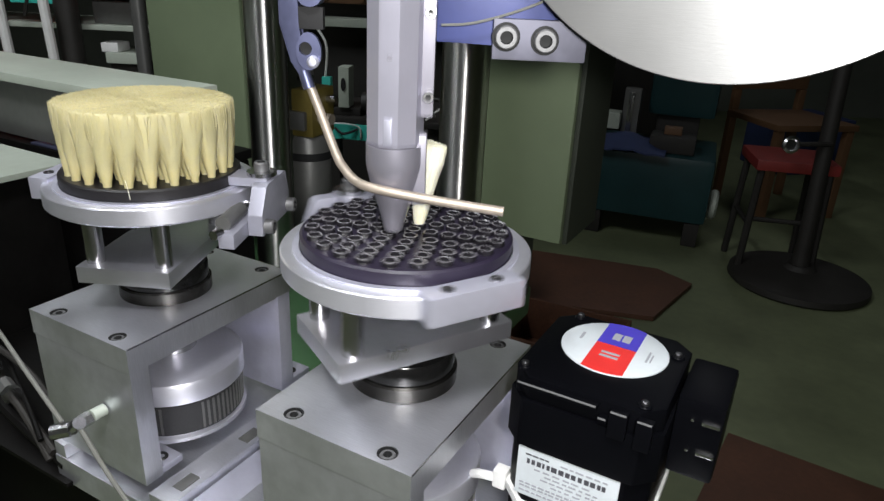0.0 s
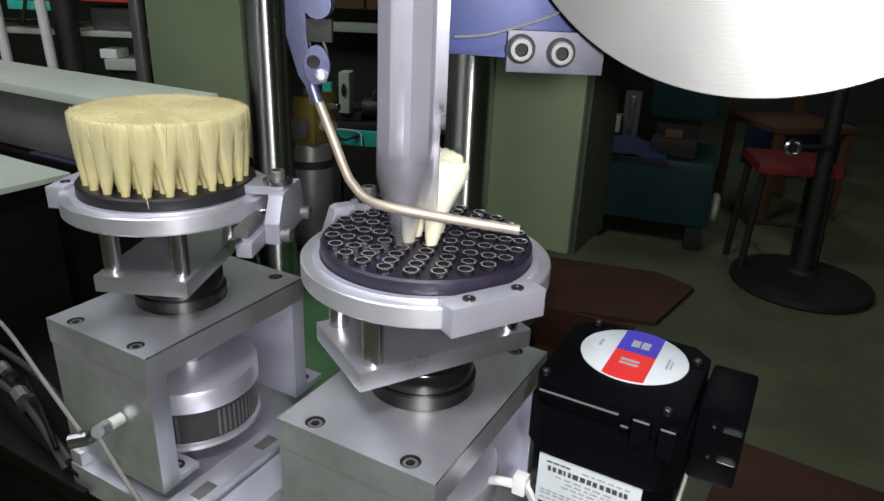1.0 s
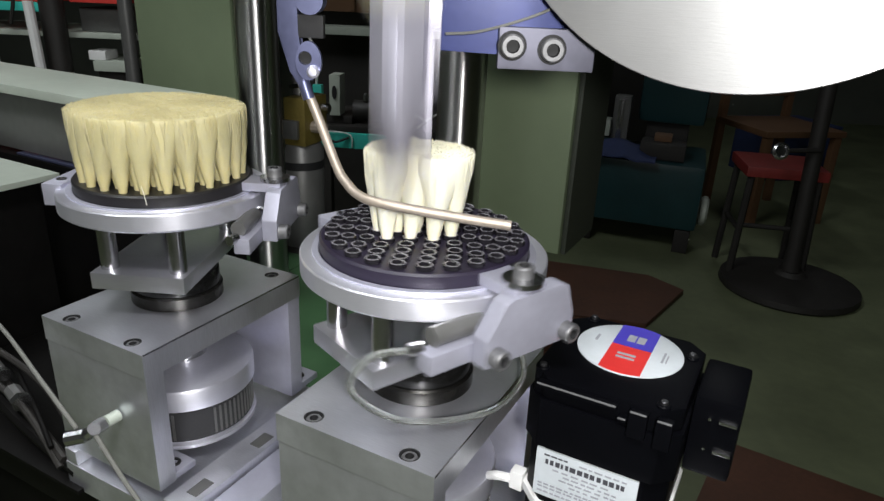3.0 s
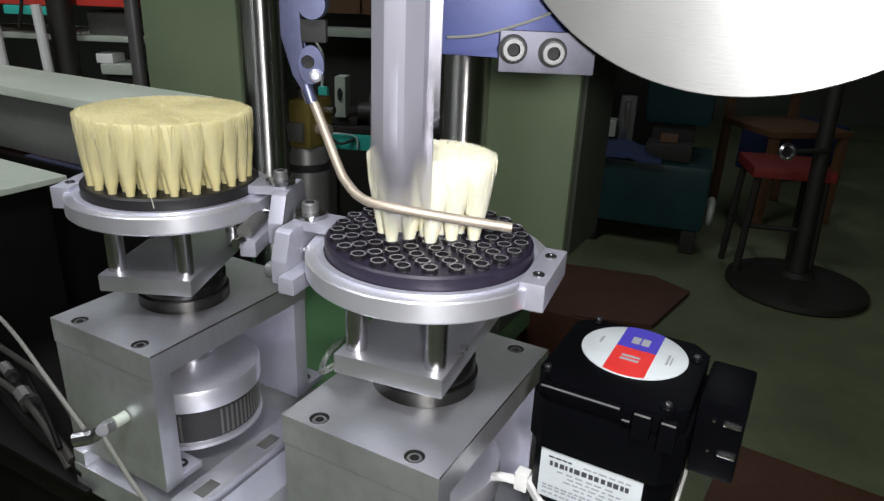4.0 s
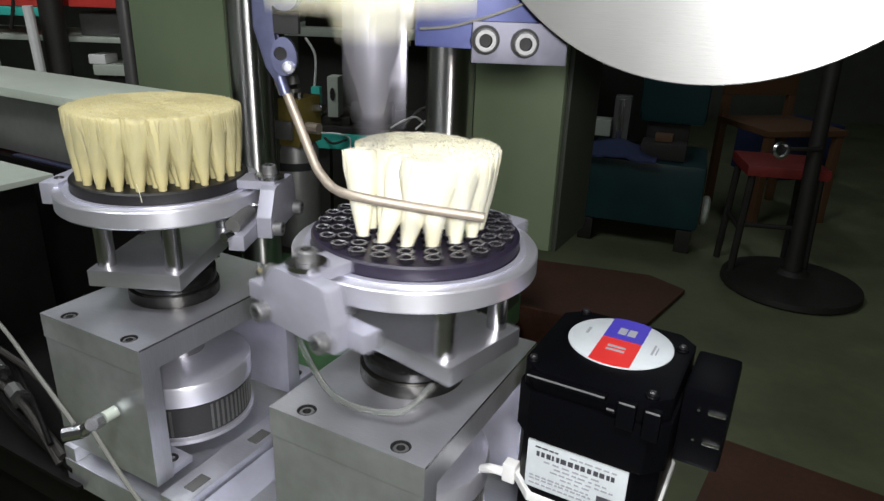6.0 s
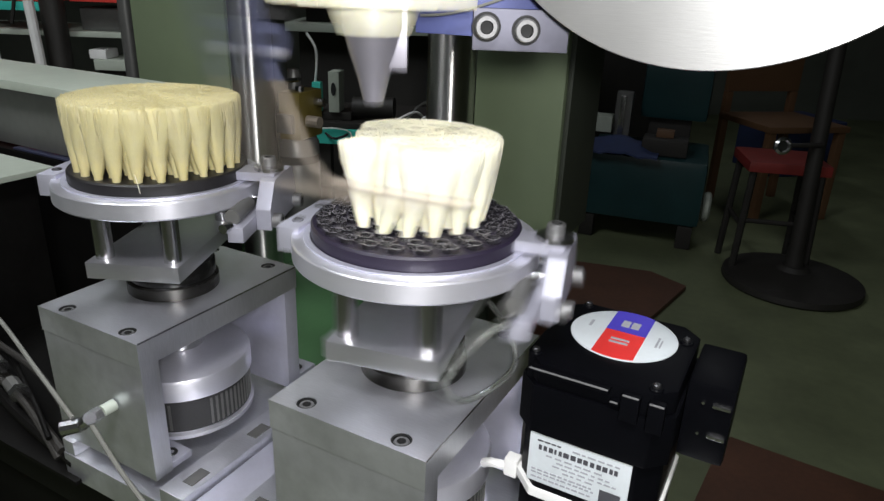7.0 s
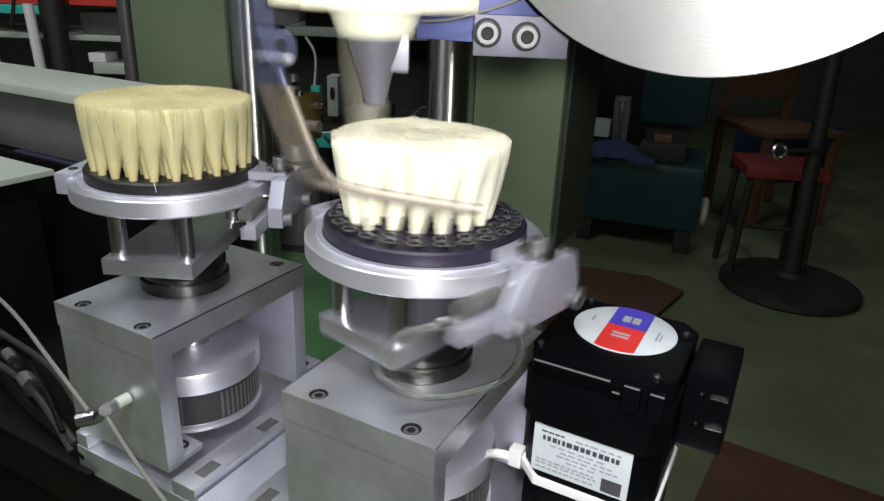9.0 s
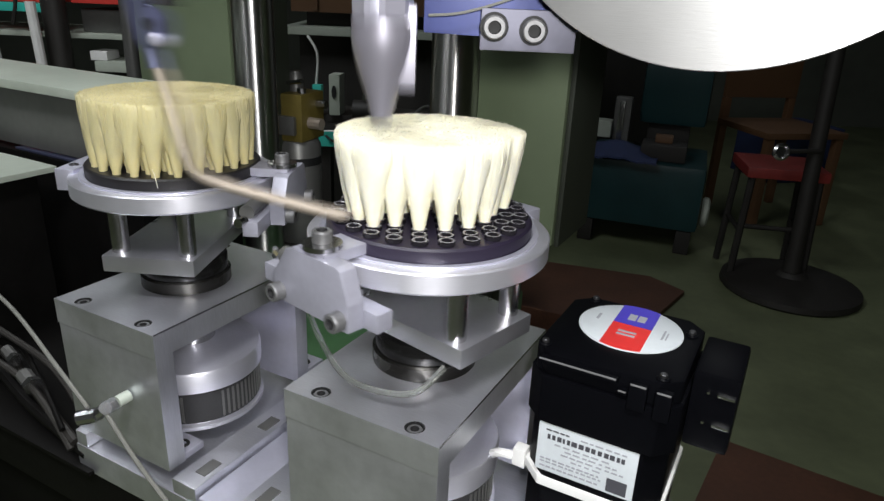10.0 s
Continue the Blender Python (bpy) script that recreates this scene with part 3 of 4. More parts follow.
def tuft_mesh(seed, mat, height=0.048, r0=0.0028, r1=0.0101, fuzz=300):
    """A bound tuft that opens out until it meets its neighbours: a solid core with loose bristles over it.
    Local x points away from the brush's axis; the tuft is wider along the rim than across it."""
    rng = random.Random(seed)

    def girth(q):
        return r0 + (r1 * 0.95 - r0) * min(1.0, q / 0.80)

    def shape(q):
        u = max(0.0, min(1.0, (q - 0.40) / 0.40))
        return 1 - 0.14 * u, 1 + 0.36 * u

    bm = lathe(B(), [(r0 * 0.9, -0.004), (r0, 0.002)] + [(girth(q), height * q) for q in (0.1, 0.2, 0.3, 0.4, 0.5, 0.6, 0.7, 0.8, 0.9)]
               + [(r1 * 0.92, height * 0.955), (r1 * 0.80, height * 0.975), (r1 * 0.4, height * 0.982), (0, height * 0.984)], 18)
    for v in bm.verts:
        kx, ky = shape(v.co.z / height)
        v.co.x = v.co.x * kx + rng.uniform(-1, 1) * 0.00018
        v.co.y = v.co.y * ky + rng.uniform(-1, 1) * 0.00018
    for i in range(fuzz):
        a, q = rng.uniform(0, 2 * math.pi), math.sqrt(rng.random())
        a2 = a + rng.uniform(-0.15, 0.15)
        z0 = height * rng.uniform(0.2, 0.8)
        kx, ky = shape(z0 / height)
        low = girth(z0 / height) * min(0.94, 0.3 + q)
        p0 = Vector((math.cos(a) * low * kx, math.sin(a) * low * ky, z0))
        kx, ky = shape(1.0)
        top = Vector((math.cos(a2) * r1 * q * 1.0 * kx, math.sin(a2) * r1 * q * 1.0 * ky, height * (rng.uniform(0.970, 1.006) - 0.025 * q ** 4)))
        mid = p0.lerp(top, 0.55)
        g = girth(min(1.0, mid.z / height)) * (0.3 + 0.72 * q)
        kx, ky = shape(mid.z / height)
        mid.x, mid.y = math.cos(a) * g * kx, math.sin(a) * g * ky
        w = rng.uniform(0.00010, 0.00019)
        rings = [[bm.verts.new(p + w * Vector((math.cos(k * 2.094), math.sin(k * 2.094), 0))) for k in range(3)] for p in (p0, mid, top)]
        for lo, hi in zip(rings, rings[1:]):
            for k in range(3):
                bm.faces.new((lo[k], lo[(k + 1) % 3], hi[(k + 1) % 3], hi[k]))
        bm.faces.new(rings[2])
    return mesh_of("tuft", bm, mat, 50)


def brush(axis, label, mat, full):
    t = thing("round_brush", pose(axis.x, axis.y, Z_DISC), label, "brush", "round brushes")
    r = 0.0578
    part("brush_block", lathe(B(), [(r - 0.001, -0.0086), (r, -0.0076), (r, -0.0012), (r - 0.0012, 0.0), (0, 0)], 96), DISC_BLACK if full else DISC_PLASTIC, t, "dark plastic block bored for the tufts")
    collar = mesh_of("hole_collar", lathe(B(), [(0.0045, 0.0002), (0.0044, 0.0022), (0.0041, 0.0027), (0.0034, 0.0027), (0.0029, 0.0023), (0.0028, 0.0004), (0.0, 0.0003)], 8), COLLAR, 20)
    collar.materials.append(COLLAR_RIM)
    # top faces get a paler colour for the highlights on the rims
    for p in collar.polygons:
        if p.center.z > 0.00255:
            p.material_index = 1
    # flat black disc gives each hole its shade
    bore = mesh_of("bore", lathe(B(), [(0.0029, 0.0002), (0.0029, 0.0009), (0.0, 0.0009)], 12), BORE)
    meshes = [tuft_mesh(s + (20 if full else 0), mat, 0.0462 if full else 0.048, 0.0027, 0.0090 if full else 0.0098, 420) for s in range(5)]
    rng = random.Random(5 if full else 6)
    tufts = []
    for k, (rr, n) in enumerate(RINGS):
        for i in range(n):
            a = 2 * math.pi * (i + 0.5 * (k % 2)) / n
            x, y = rr * math.cos(a), rr * math.sin(a)
            if not full:
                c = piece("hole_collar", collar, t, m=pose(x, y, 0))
                if not full:
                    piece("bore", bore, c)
            lean = -math.degrees(rr) * (1.3 if full else -0.9)
            m = pose(x, y, 0, 0, 0, math.degrees(a)) @ pose(0, 0, 0, rng.uniform(-1.2, 1.2), lean + rng.uniform(-1, 1), 0) @ pose(0, 0, 0, 0, 0, rng.uniform(-8, 8))
            if full:
                piece("tuft", rng.choice(meshes), t, m=m)
            else:
                tufts.append((k, math.degrees(a), m))
    return t, tufts, meshes


carriage = [carriage_base(),
            spindle_housing(AXIS_L, "milled aluminium spindle housing over a belt pulley, under the finished brush"),
            spindle_housing(AXIS_R, "milled aluminium spindle housing carrying the spinning turntable"),
            servo_motor()]
table_left = turntable(AXIS_L, "bright aluminium turntable on pillars holding the finished brush")
table_left.matrix_basis = pose(AXIS_L.x, AXIS_L.y, Z_BLOCK, 0, 0, -4)
brush_left, _, _ = brush(AXIS_L, "round brush full of cream bristle tufts on a dark block", BRISTLE, True)
part("loose_bristle", rod(B(), curve_points([(0.004, -0.050, 0.006), (0.010, -0.060, 0.004), (0.013, -0.064, -0.003)]), 0.0002, 5), BRISTLE_WHITE, brush_left, "single stray pale bristle")
table_right = turntable(AXIS_R, "bright aluminium turntable with a bar clamp, spinning under the tufting tool")
brush_right, holes, white_tufts = brush(AXIS_R, "half-filled round brush with pale bristle tufts on a dark drilled block", BRISTLE_WHITE, False)


# ---- tufting head ----
def tufting_tool():
    t = thing("tufting_tool", pose(TIP.x, TIP.y, TIP.z), "satin grey steel tufting tool with a tapered nozzle", "tufting tool")
    part("tool_body", lathe(B(), [(0.0135, 0.0465), (0.0141, 0.0480), (0.0141, 0.420), (0.0135, 0.421)], 9), TOOL, t)
    part("nozzle", lathe(B(), [(0.0040, 0.0), (0.0048, 0.0006), (0.0075, 0.012), (0.0118, 0.025), (0.0138, 0.0335), (0.0143, 0.036), (0.0143, 0.0460)], 32), TOOL_DARK, t, "dull tapered steel nozzle")
    slot = Matrix.Rotation(radians(-100), 4, "Z")
    # slot's highlight is painted in as a bright strip
    part("tool_slot", box(B(), 0.0133, 0.0142, -0.0020, 0.0020, 0.0475, 0.060, 0.0004, slot), ALU_BRIGHT, t, "bright strip for the highlight in the tool's slot")
    part("tool_hole", lathe(B(), [(0.0014, 0.0), (0.0014, 0.0006), (0.0, 0.0006)], 14, Matrix.Rotation(radians(-98), 4, "Z") @ Matrix.Translation((0.01325, 0, 0.088)) @ Matrix.Rotation(radians(90), 4, "Y")), TOOL_DARK, t, "small dull pin hole")
    part("side_plate", box(B(), 0.008, 0.0185, -0.004, 0.006, 0.060, 0.42, 0.001), TOOL_DARK, t)
    part("lower_jaw", box(B(), 0.004, 0.016, -0.005, 0.005, 0.016, 0.0515, 0.0015), TOOL_DARK, t)
    piece("side_screw", SCREW_BRIGHT, t, m=Matrix.Translation((0.0160, -0.0040, 0.070)) @ Matrix.Rotation(radians(90), 4, "X") @ Matrix.Diagonal((0.55, 0.55, 0.4, 1)))
    piece("side_screw", SCREW_BRIGHT, t, m=Matrix.Translation((0.0160, -0.0040, 0.108)) @ Matrix.Rotation(radians(90), 4, "X") @ Matrix.Diagonal((0.55, 0.55, 0.4, 1)))
    return t


def bristle_guard():
    """A bent rod in a clevis that holds the finished tufts away from the tool."""
    o = Vector((-0.0806, 0.3431, 0.970))
    t = thing("bristle_guard", pose(*o), "bent tan steel rod held in a lavender clevis, guarding the bristles", "guard rod")

    def at(x, z, y=0.0):
        return Vector((x, 0.3431 + y, 1.0 + z)) - o
    pts = [at(-0.0795, -0.040), at(-0.0715, -0.0592, -0.003), at(-0.0620, -0.0805, -0.010), at(-0.0573, -0.0860, -0.0154), at(-0.0500, -0.0900, -0.024), at(-0.0388, -0.0914, -0.031), at(-0.0090, -0.0947, -0.035), at(0.0228, -0.0966, -0.041)]
    part("guard_rod", rod(B(), curve_points(pts, 6), 0.0024, 12), BRASS_ROD, t)
    flat = Matrix.Translation((0.002, 0, -0.010)) @ Matrix.Rotation(radians(90), 4, "X")
    cl = part("clevis", slab(B(), [(-0.0125, 0.330), (-0.0035, 0.330), (-0.0030, 0.022), (0.0000, 0.008), (0.0015, -0.002), (-0.0015, -0.004), (-0.0065, 0.004), (-0.0115, 0.022)], -0.004, 0.004, 0.0012, flat),
              LAVENDER, t, "lavender anodised clevis")
    rim = [(0.0033 + 0.0062 * math.cos(a), 0.0090 + (0.0095 if math.sin(a) > 0 else 0.0085) * math.sin(a)) for a in [2 * math.pi * i / 24 for i in range(24)]]
    part("eye_plate", drilled(B(), rim, [(0.0018, 0.0108, 0.0032)], 0.0042, 0.0072, 16), LAVENDER, cl, "lavender eye plate with a dark hole", flat)
    # black disc behind the eye for the shade in it
    part("eye_bore", lathe(B(), [(0.0033, 0.0), (0.0033, 0.0004), (0.0, 0.0004)], 16, flat @ Matrix.Translation((0.0018, 0.0108, 0.0041))), BORE, cl)
    part("eye_knob", lathe(B(), [(0.0030, 0.0), (0.0030, 0.002), (0.0018, 0.0034), (0.0, 0.0036)], 18, flat @ Matrix.Translation((0.0056, 0.0048, 0.0070))), ALU_BRIGHT, cl)
    # the gap's darkness is drawn as a solid black block
    part("hinge_gap", box(B(), -0.0008, 0.0120, -0.003, 0.003, 0.0095, 0.0200, 0.0008), BORE, t, "black block put in for the dark hinge gap")
    part("hinge_roller", rod(B(), [(0.0060, -0.006, 0.0265), (0.0060, 0.006, 0.0265)], 0.0065, 18), LAVENDER, t, "pale hinge roller")
    part("hinge_strap", box(B(), 0.0000, 0.0115, -0.0045, 0.0045, 0.0332, 0.330, 0.001), LAVENDER, t)
    part("rod_socket", rod(B(), [(0.0042, -0.0024, -0.0190), (0.0012, -0.001, -0.010)], 0.0030, 14), LAVENDER, t)
    return t


def feed_arm():
    t = thing("bristle_feed_arm", pose(TIP.x, TIP.y, 0.985), "curved cream plastic arm that feeds bristles to the tool", "feed arm")
    pts = []
    for i in range(13):
        a = radians(200 + 140 * i / 12)
        pts.append((0.050 * math.cos(a), 0.030 * math.sin(a)))
    inner = [(0.036 * math.cos(radians(340 - 140 * i / 12)), 0.018 * math.sin(radians(340 - 140 * i / 12)) + 0.002) for i in range(13)]
    part("feed_stem", rod(B(), [(0.0, 0.024, 0.012), (0.0, 0.024, 0.330)], 0.004, 10), STEEL, t)
    part("feed_arc", slab(B(), pts + inner, -0.010, 0.012, 0.002), BRISTLE_WHITE, t)
    part("feed_funnel", lathe(B(), [(0.0172, -0.022), (0.0240, -0.004), (0.0280, 0.014), (0.0262, 0.014), (0.0220, -0.004), (0.0164, -0.021)], 28), BRISTLE_WHITE, t)
    return t


def head_bracket():
    t = thing("head_bracket", pose(0.0209, 0.356, 0.980), "blue painted head bracket with two bright cap screws", "bracket")
    part("bracket_plate", slab(B(), [(-0.0345, -0.0045), (0.0010, -0.0052), (0.050, 0.000), (0.050, 0.3195), (-0.0345, 0.3195)], -0.008, 0.004, 0.001,
                               Matrix.Rotation(radians(90), 4, "X")), BLUE_PAINT, t)
    blk = part("clamp_block", box(B(), -0.0065, 0.040, -0.012, -0.0045, -0.0110, 0.0085, 0.0009), CLAMP_GREY, t, "dull lavender clamp block")
    for x in (0.0, 0.0192):
        # black ring put in for the dark gap round the screw head
        ring = part("washer", lathe(B(), [(0.0070, 0), (0.0070, 0.0004), (0.0048, 0.0005)], 28), BORE, blk, m=Matrix.Translation((x, -0.0121, -0.001 * (x > 0))) @ Matrix.Rotation(radians(90), 4, "X"))
        piece("cap_screw", SCREW_MID, blk, "bright socket-head cap screw", Matrix.Translation((x, -0.0122, -0.001 * (x > 0))) @ Matrix.Rotation(radians(90), 4, "X") @ Matrix.Diagonal((1.14, 1.14, 0.8, 1)))
    part("wire", rod(B(), curve_points([(-0.032, -0.010, 0.004), (-0.015, -0.011, 0.006), (0.010, -0.010, 0.014), (0.03, -0.010, 0.024)]), 0.0007, 6), HOSE_WHITE, t, "thin pale wire")
    return t


def white_wheel():
    t = thing("feed_wheel", pose(0.105, 0.300, 1.0832, 90, 0, TURN), "large pale satin aluminium wheel on the tufting head", "wheel")
    part("wheel_disc", lathe(B(), [(0.0, 0.0), (0.1150, 0.0), (0.1154, -0.0004), (0.1154, -0.0028), (0.114, -0.0032), (0.0, -0.0032)], 128), WHITE_DISC, t)
    part("wheel_boss", lathe(B(), [(0.026, 0.0002), (0.026, 0.010), (0.024, 0.012), (0.0, 0.012)], 40), STEEL, t)
    part("wheel_shaft", lathe(B(), [(0.012, -0.20), (0.012, -0.0034)], 24), STEEL, t)
    return t


def tufting_head():
    """The machine head over the tools, carried by the column."""
    t = thing("overhead_machine", mach(0, 0, 0), "sage green painted machine casting above the tufting tools", "machine")
    part("head_body", box(B(), -0.20, 0.17, -0.05, 0.3195, 1.30, 1.56, 0.006), GREEN_PAINT, t)
    part("shaft_bearing", box(B(), 0.104, 0.152, 0.09, 0.17, 1.05, 1.2995, 0.003), GREY_STEEL, t)
    return t


tufting_head()
tool = tufting_tool()
guard = bristle_guard()
feeder = feed_arm()
head_bracket()
white_wheel()


# ---- workshop behind ----
def pedestal():
    t = thing("pedestal_stand", pose(1.315, 2.315, 0), "black cast iron pedestal stand with a round base", "stand")
    part("round_base", lathe(B(), [(0.235, 0.001), (0.243, 0.010), (0.240, 0.030), (0.20, 0.042), (0.06, 0.060), (0.045, 0.075), (0.0, 0.075)], 56), IRON, t)
    part("pole", lathe(B(), [(0.034, 0.070), (0.027, 0.16), (0.025, 1.55)], 24), IRON, t, m=pose(0, 0, 0, 0, -2.2, 0))
    # arm added only to carry the small bright ring
    part("crank_arm", rod(B(), [(-0.02, -0.03, 0.53), (-0.15, -0.04, 0.525)], 0.008, 8), IRON, t)
    part("crank_knob", lathe(B(), [(0.022, -0.006), (0.030, 0.0), (0.030, 0.008), (0.022, 0.014), (0.017, 0.006)], 24,
                             Matrix.Translation((-0.165, -0.045, 0.525)) @ Matrix.Rotation(radians(80), 4, "X")), STEEL, t, "small bright round ring")
    return t


def stool(x, y, turn):
    t = thing("stool", pose(x, y, 0, 0, 0, turn), "dark stool with a red padded seat", "stool")
    part("seat", box(B(), -0.14, 0.14, -0.13, 0.13, 0.405, 0.445, 0.012), RED_SEAT, t)
    for sx in (-0.115, 0.115):
        for sy in (-0.105, 0.105):
            part("leg", rod(B(), [(sx * 1.12, sy * 1.12, 0.001), (sx, sy, 0.405)], 0.013, 8), IRON, t)
        part("stretcher", rod(B(), [(sx * 1.06, -0.11, 0.2), (sx * 1.06, 0.11, 0.2)], 0.009, 8), IRON, t)
    part("stretcher", rod(B(), [(-0.12, -0.11, 0.22), (0.12, -0.11, 0.22)], 0.009, 8), IRON, t)
    return t


def far_chair():
    t = thing("chair", pose(1.62, 3.25, 0, 0, 0, 12), "brown wooden chair standing behind the stool", "chair")
    part("backrest", box(B(), -0.20, 0.20, 0.18, 0.21, 0.55, 0.80, 0.01), BROWN_WOOD, t)
    part("seat", box(B(), -0.21, 0.21, -0.2, 0.2, 0.42, 0.45, 0.01), BROWN_WOOD, t)
    for sx in (-0.18, 0.18):
        part("leg", box(B(), sx - 0.018, sx + 0.018, -0.19, -0.155, 0.001, 0.42, 0.004), BROWN_WOOD, t)
        part("back_leg", box(B(), sx - 0.018, sx + 0.018, 0.18, 0.212, 0.001, 0.55, 0.004), BROWN_WOOD, t)
    return t


def teal_machine():
    t = thing("bench_machine", pose(0.88, 2.86, 0, 0, 0, -20), "dark teal bench machine with a handwheel and steel spindle", "machine")
    part("body", box(B(), -0.24, 0.25, -0.18, 0.25, 0.10, 0.37, 0.03), TEAL, t)
    for x in (-0.2, 0.2):
        for y in (-0.14, 0.2):
            part("foot", box(B(), x - 0.03, x + 0.03, y - 0.03, y + 0.03, 0.001, 0.1, 0.005), IRON, t)
    part("upper_head", box(B(), -0.06, 0.22, 0.10, 0.30, 0.48, 0.74, 0.03), TEAL, t)
    part("neck", box(B(), -0.02, 0.16, 0.14, 0.27, 0.37, 0.482, 0.01), IRON, t)
    part("spindle_frame", box(B(), -0.155, -0.085, -0.02, 0.03, 0.37, 0.60, 0.012), GREY_STEEL, t)
    part("spindle_slide", box(B(), -0.135, -0.112, -0.03, -0.0205, 0.42, 0.585, 0.004), STEEL, t)
    part("side_arm", box(B(), -0.25, -0.155, -0.06, 0.02, 0.43, 0.50, 0.01), PALE_SHEET, t)
    part("handwheel", lathe(B(), [(0.055, 0), (0.062, 0.008), (0.062, 0.022), (0.052, 0.03), (0, 0.03)], 28,
                            Matrix.Translation((0.255, -0.08, 0.17)) @ Matrix.Rotation(radians(90), 4, "Y")), PALE_SHEET, t)
    part("end_knob", lathe(B(), [(0.045, 0), (0.05, 0.008), (0.04, 0.03), (0, 0.03)], 24,
                           Matrix.Translation((-0.245, -0.08, 0.17)) @ Matrix.Rotation(radians(-90), 4, "Y")), GREY_STEEL, t)
    part("tool_block", box(B(), 0.03, 0.10, -0.10, -0.05, 0.44, 0.47, 0.006), BROWN_WOOD, t)
    part("tool_rest", box(B(), -0.02, 0.16, -0.14, -0.02, 0.372, 0.44, 0.01), IRON, t)
    return t


def cloth():
    """A folded rag over the machine's shoulder."""
    bm = B()
    n = 12
    grid = [[bm.verts.new((-0.15 + 0.30 * i / n, -0.13 + 0.26 * j / n,
                           0.008 + 0.055 * math.exp(-((i - 5) ** 2 + (j - 6) ** 2) / 22) + 0.012 * noise.noise((i * 0.5, j * 0.5, 0)))) for j in range(n + 1)] for i in range(n + 1)]
    for i in range(n):
        for j in range(n):
            bm.faces.new((grid[i][j], grid[i + 1][j], grid[i + 1][j + 1], grid[i][j + 1]))
    out = bmesh.ops.extrude_face_region(bm, geom=bm.faces[:])
    bmesh.ops.translate(bm, verts=[g for g in out["geom"] if isinstance(g, bmesh.types.BMVert)], vec=(0, 0, -0.007))
    return tagged(part("rag", bm, NAVY, None, "crumpled navy blue rag lying on the teal machine", pose(0.755, 2.80, 0.371, 0, 0, -20)), category="rag")


def floor_board():
    t = thing("board", pose(0.56, 2.20, 0, 0, 0, -14), "rusty brown sheet lying on the green floor", "board")
    part("sheet", slab(B(), [(-0.52, -0.26), (0.18, -0.22), (0.32, 0.10), (0.20, 0.20), (-0.52, 0.22)], 0.001, 0.018, 0.003), RUST, t)
    return t


def rust_strip():
    t = thing("board", pose(0.74, 1.14, 0, 0, 0, -30), "second rusty brown sheet lying on the floor", "board")
    part("sheet", slab(B(), [(-0.16, -0.20), (0.20, -0.18), (0.22, 0.15), (-0.14, 0.17)], 0.001, 0.014, 0.003), RUST, t)
    return t


def rust_box():
    t = thing("box", pose(0.33, 1.62, 0, 0, 0, -24), "open rusty brown metal box on the floor", "box")
    w, d, h = 0.16, 0.13, 0.14
    part("bottom", box(B(), -w, w, -d, d, 0.001, 0.012), RUST_DARK, t)
    for x0, x1, y0, y1 in ((-w, w, -d, -d + 0.01), (-w, w, d - 0.01, d), (-w, -w + 0.01, -d + 0.0105, d - 0.0105), (w - 0.01, w, -d + 0.0105, d - 0.0105)):
        part("side", box(B(), x0, x1, y0, y1, 0.0125, h, 0.002), RUST_DARK, t)
    return t


def side_table():
    """Layered plates beside the finished brush."""
    t = thing("side_table", pose(-0.43, 0.68, 0, 0, 0, TURN), "pale grey sheet-metal side table with a lower tray", "side table")
    part("tray", box(B(), -0.40, 0.125, 0.030, 0.132, 0.876, 0.886, 0.002), PALE_SHEET, t, "pale grey-green top sheet")
    part("apron", box(B(), -0.40, 0.115, 0.052, 0.058, 0.8065, 0.8758, 0.001), GREY_STEEL, t, "dull grey front sheet")
    part("lower_tray", box(B(), -0.40, 0.020, -0.19, 0.02, 0.800, 0.806, 0.001), PALE_SHEET, t, "pale lower tray with a small dark slot")
    part("tray_slot", box(B(), -0.090, -0.075, -0.125, -0.118, 0.8062, 0.8068), BORE, t)
    for x, z in ((-0.37, 0.001), (-0.03, 0.8022)):
        for y in (0.080, 0.112):
            part("leg", box(B(), x - 0.014, x + 0.014, y - 0.014, y + 0.014, z, 0.8758, 0.002), IRON, t)
    part("lower_shelf", box(B(), -0.40, -0.0, -0.188, 0.01, 0.35, 0.7995, 0.004), SHADE_BLACK, t, "black cabinet below the tray")
    part("cabinet_foot", box(B(), -0.36, -0.05, -0.15, -0.02, 0.001, 0.35, 0.004), SHADE_BLACK, t)
    return t


def dark_filler():
    """A black box added between side table and guide posts for the dark area."""
    t = thing("machine_cabinet", mach(0, 0, 0), "black box added to fill the dark area behind the finished brush", "cabinet")
    part("body", box(B(), -0.76, -0.415, 0.135, 0.275, 0.04, 0.790, 0.006), SHADE_BLACK, t)
    part("lid", box(B(), -0.765, -0.412, 0.130, 0.278, 0.7905, 0.802, 0.003), SHADE_BLACK, t)
    part("plinth", box(B(), -0.74, -0.43, 0.150, 0.260, 0.001, 0.0395, 0.003), IRON, t)
    part("sheet_strip", box(B(), -0.62, -0.47, 0.132, 0.160, 0.8025, 0.8050, 0.0008), LAVENDER, t, "lavender sheet strip on the lid")
    return t


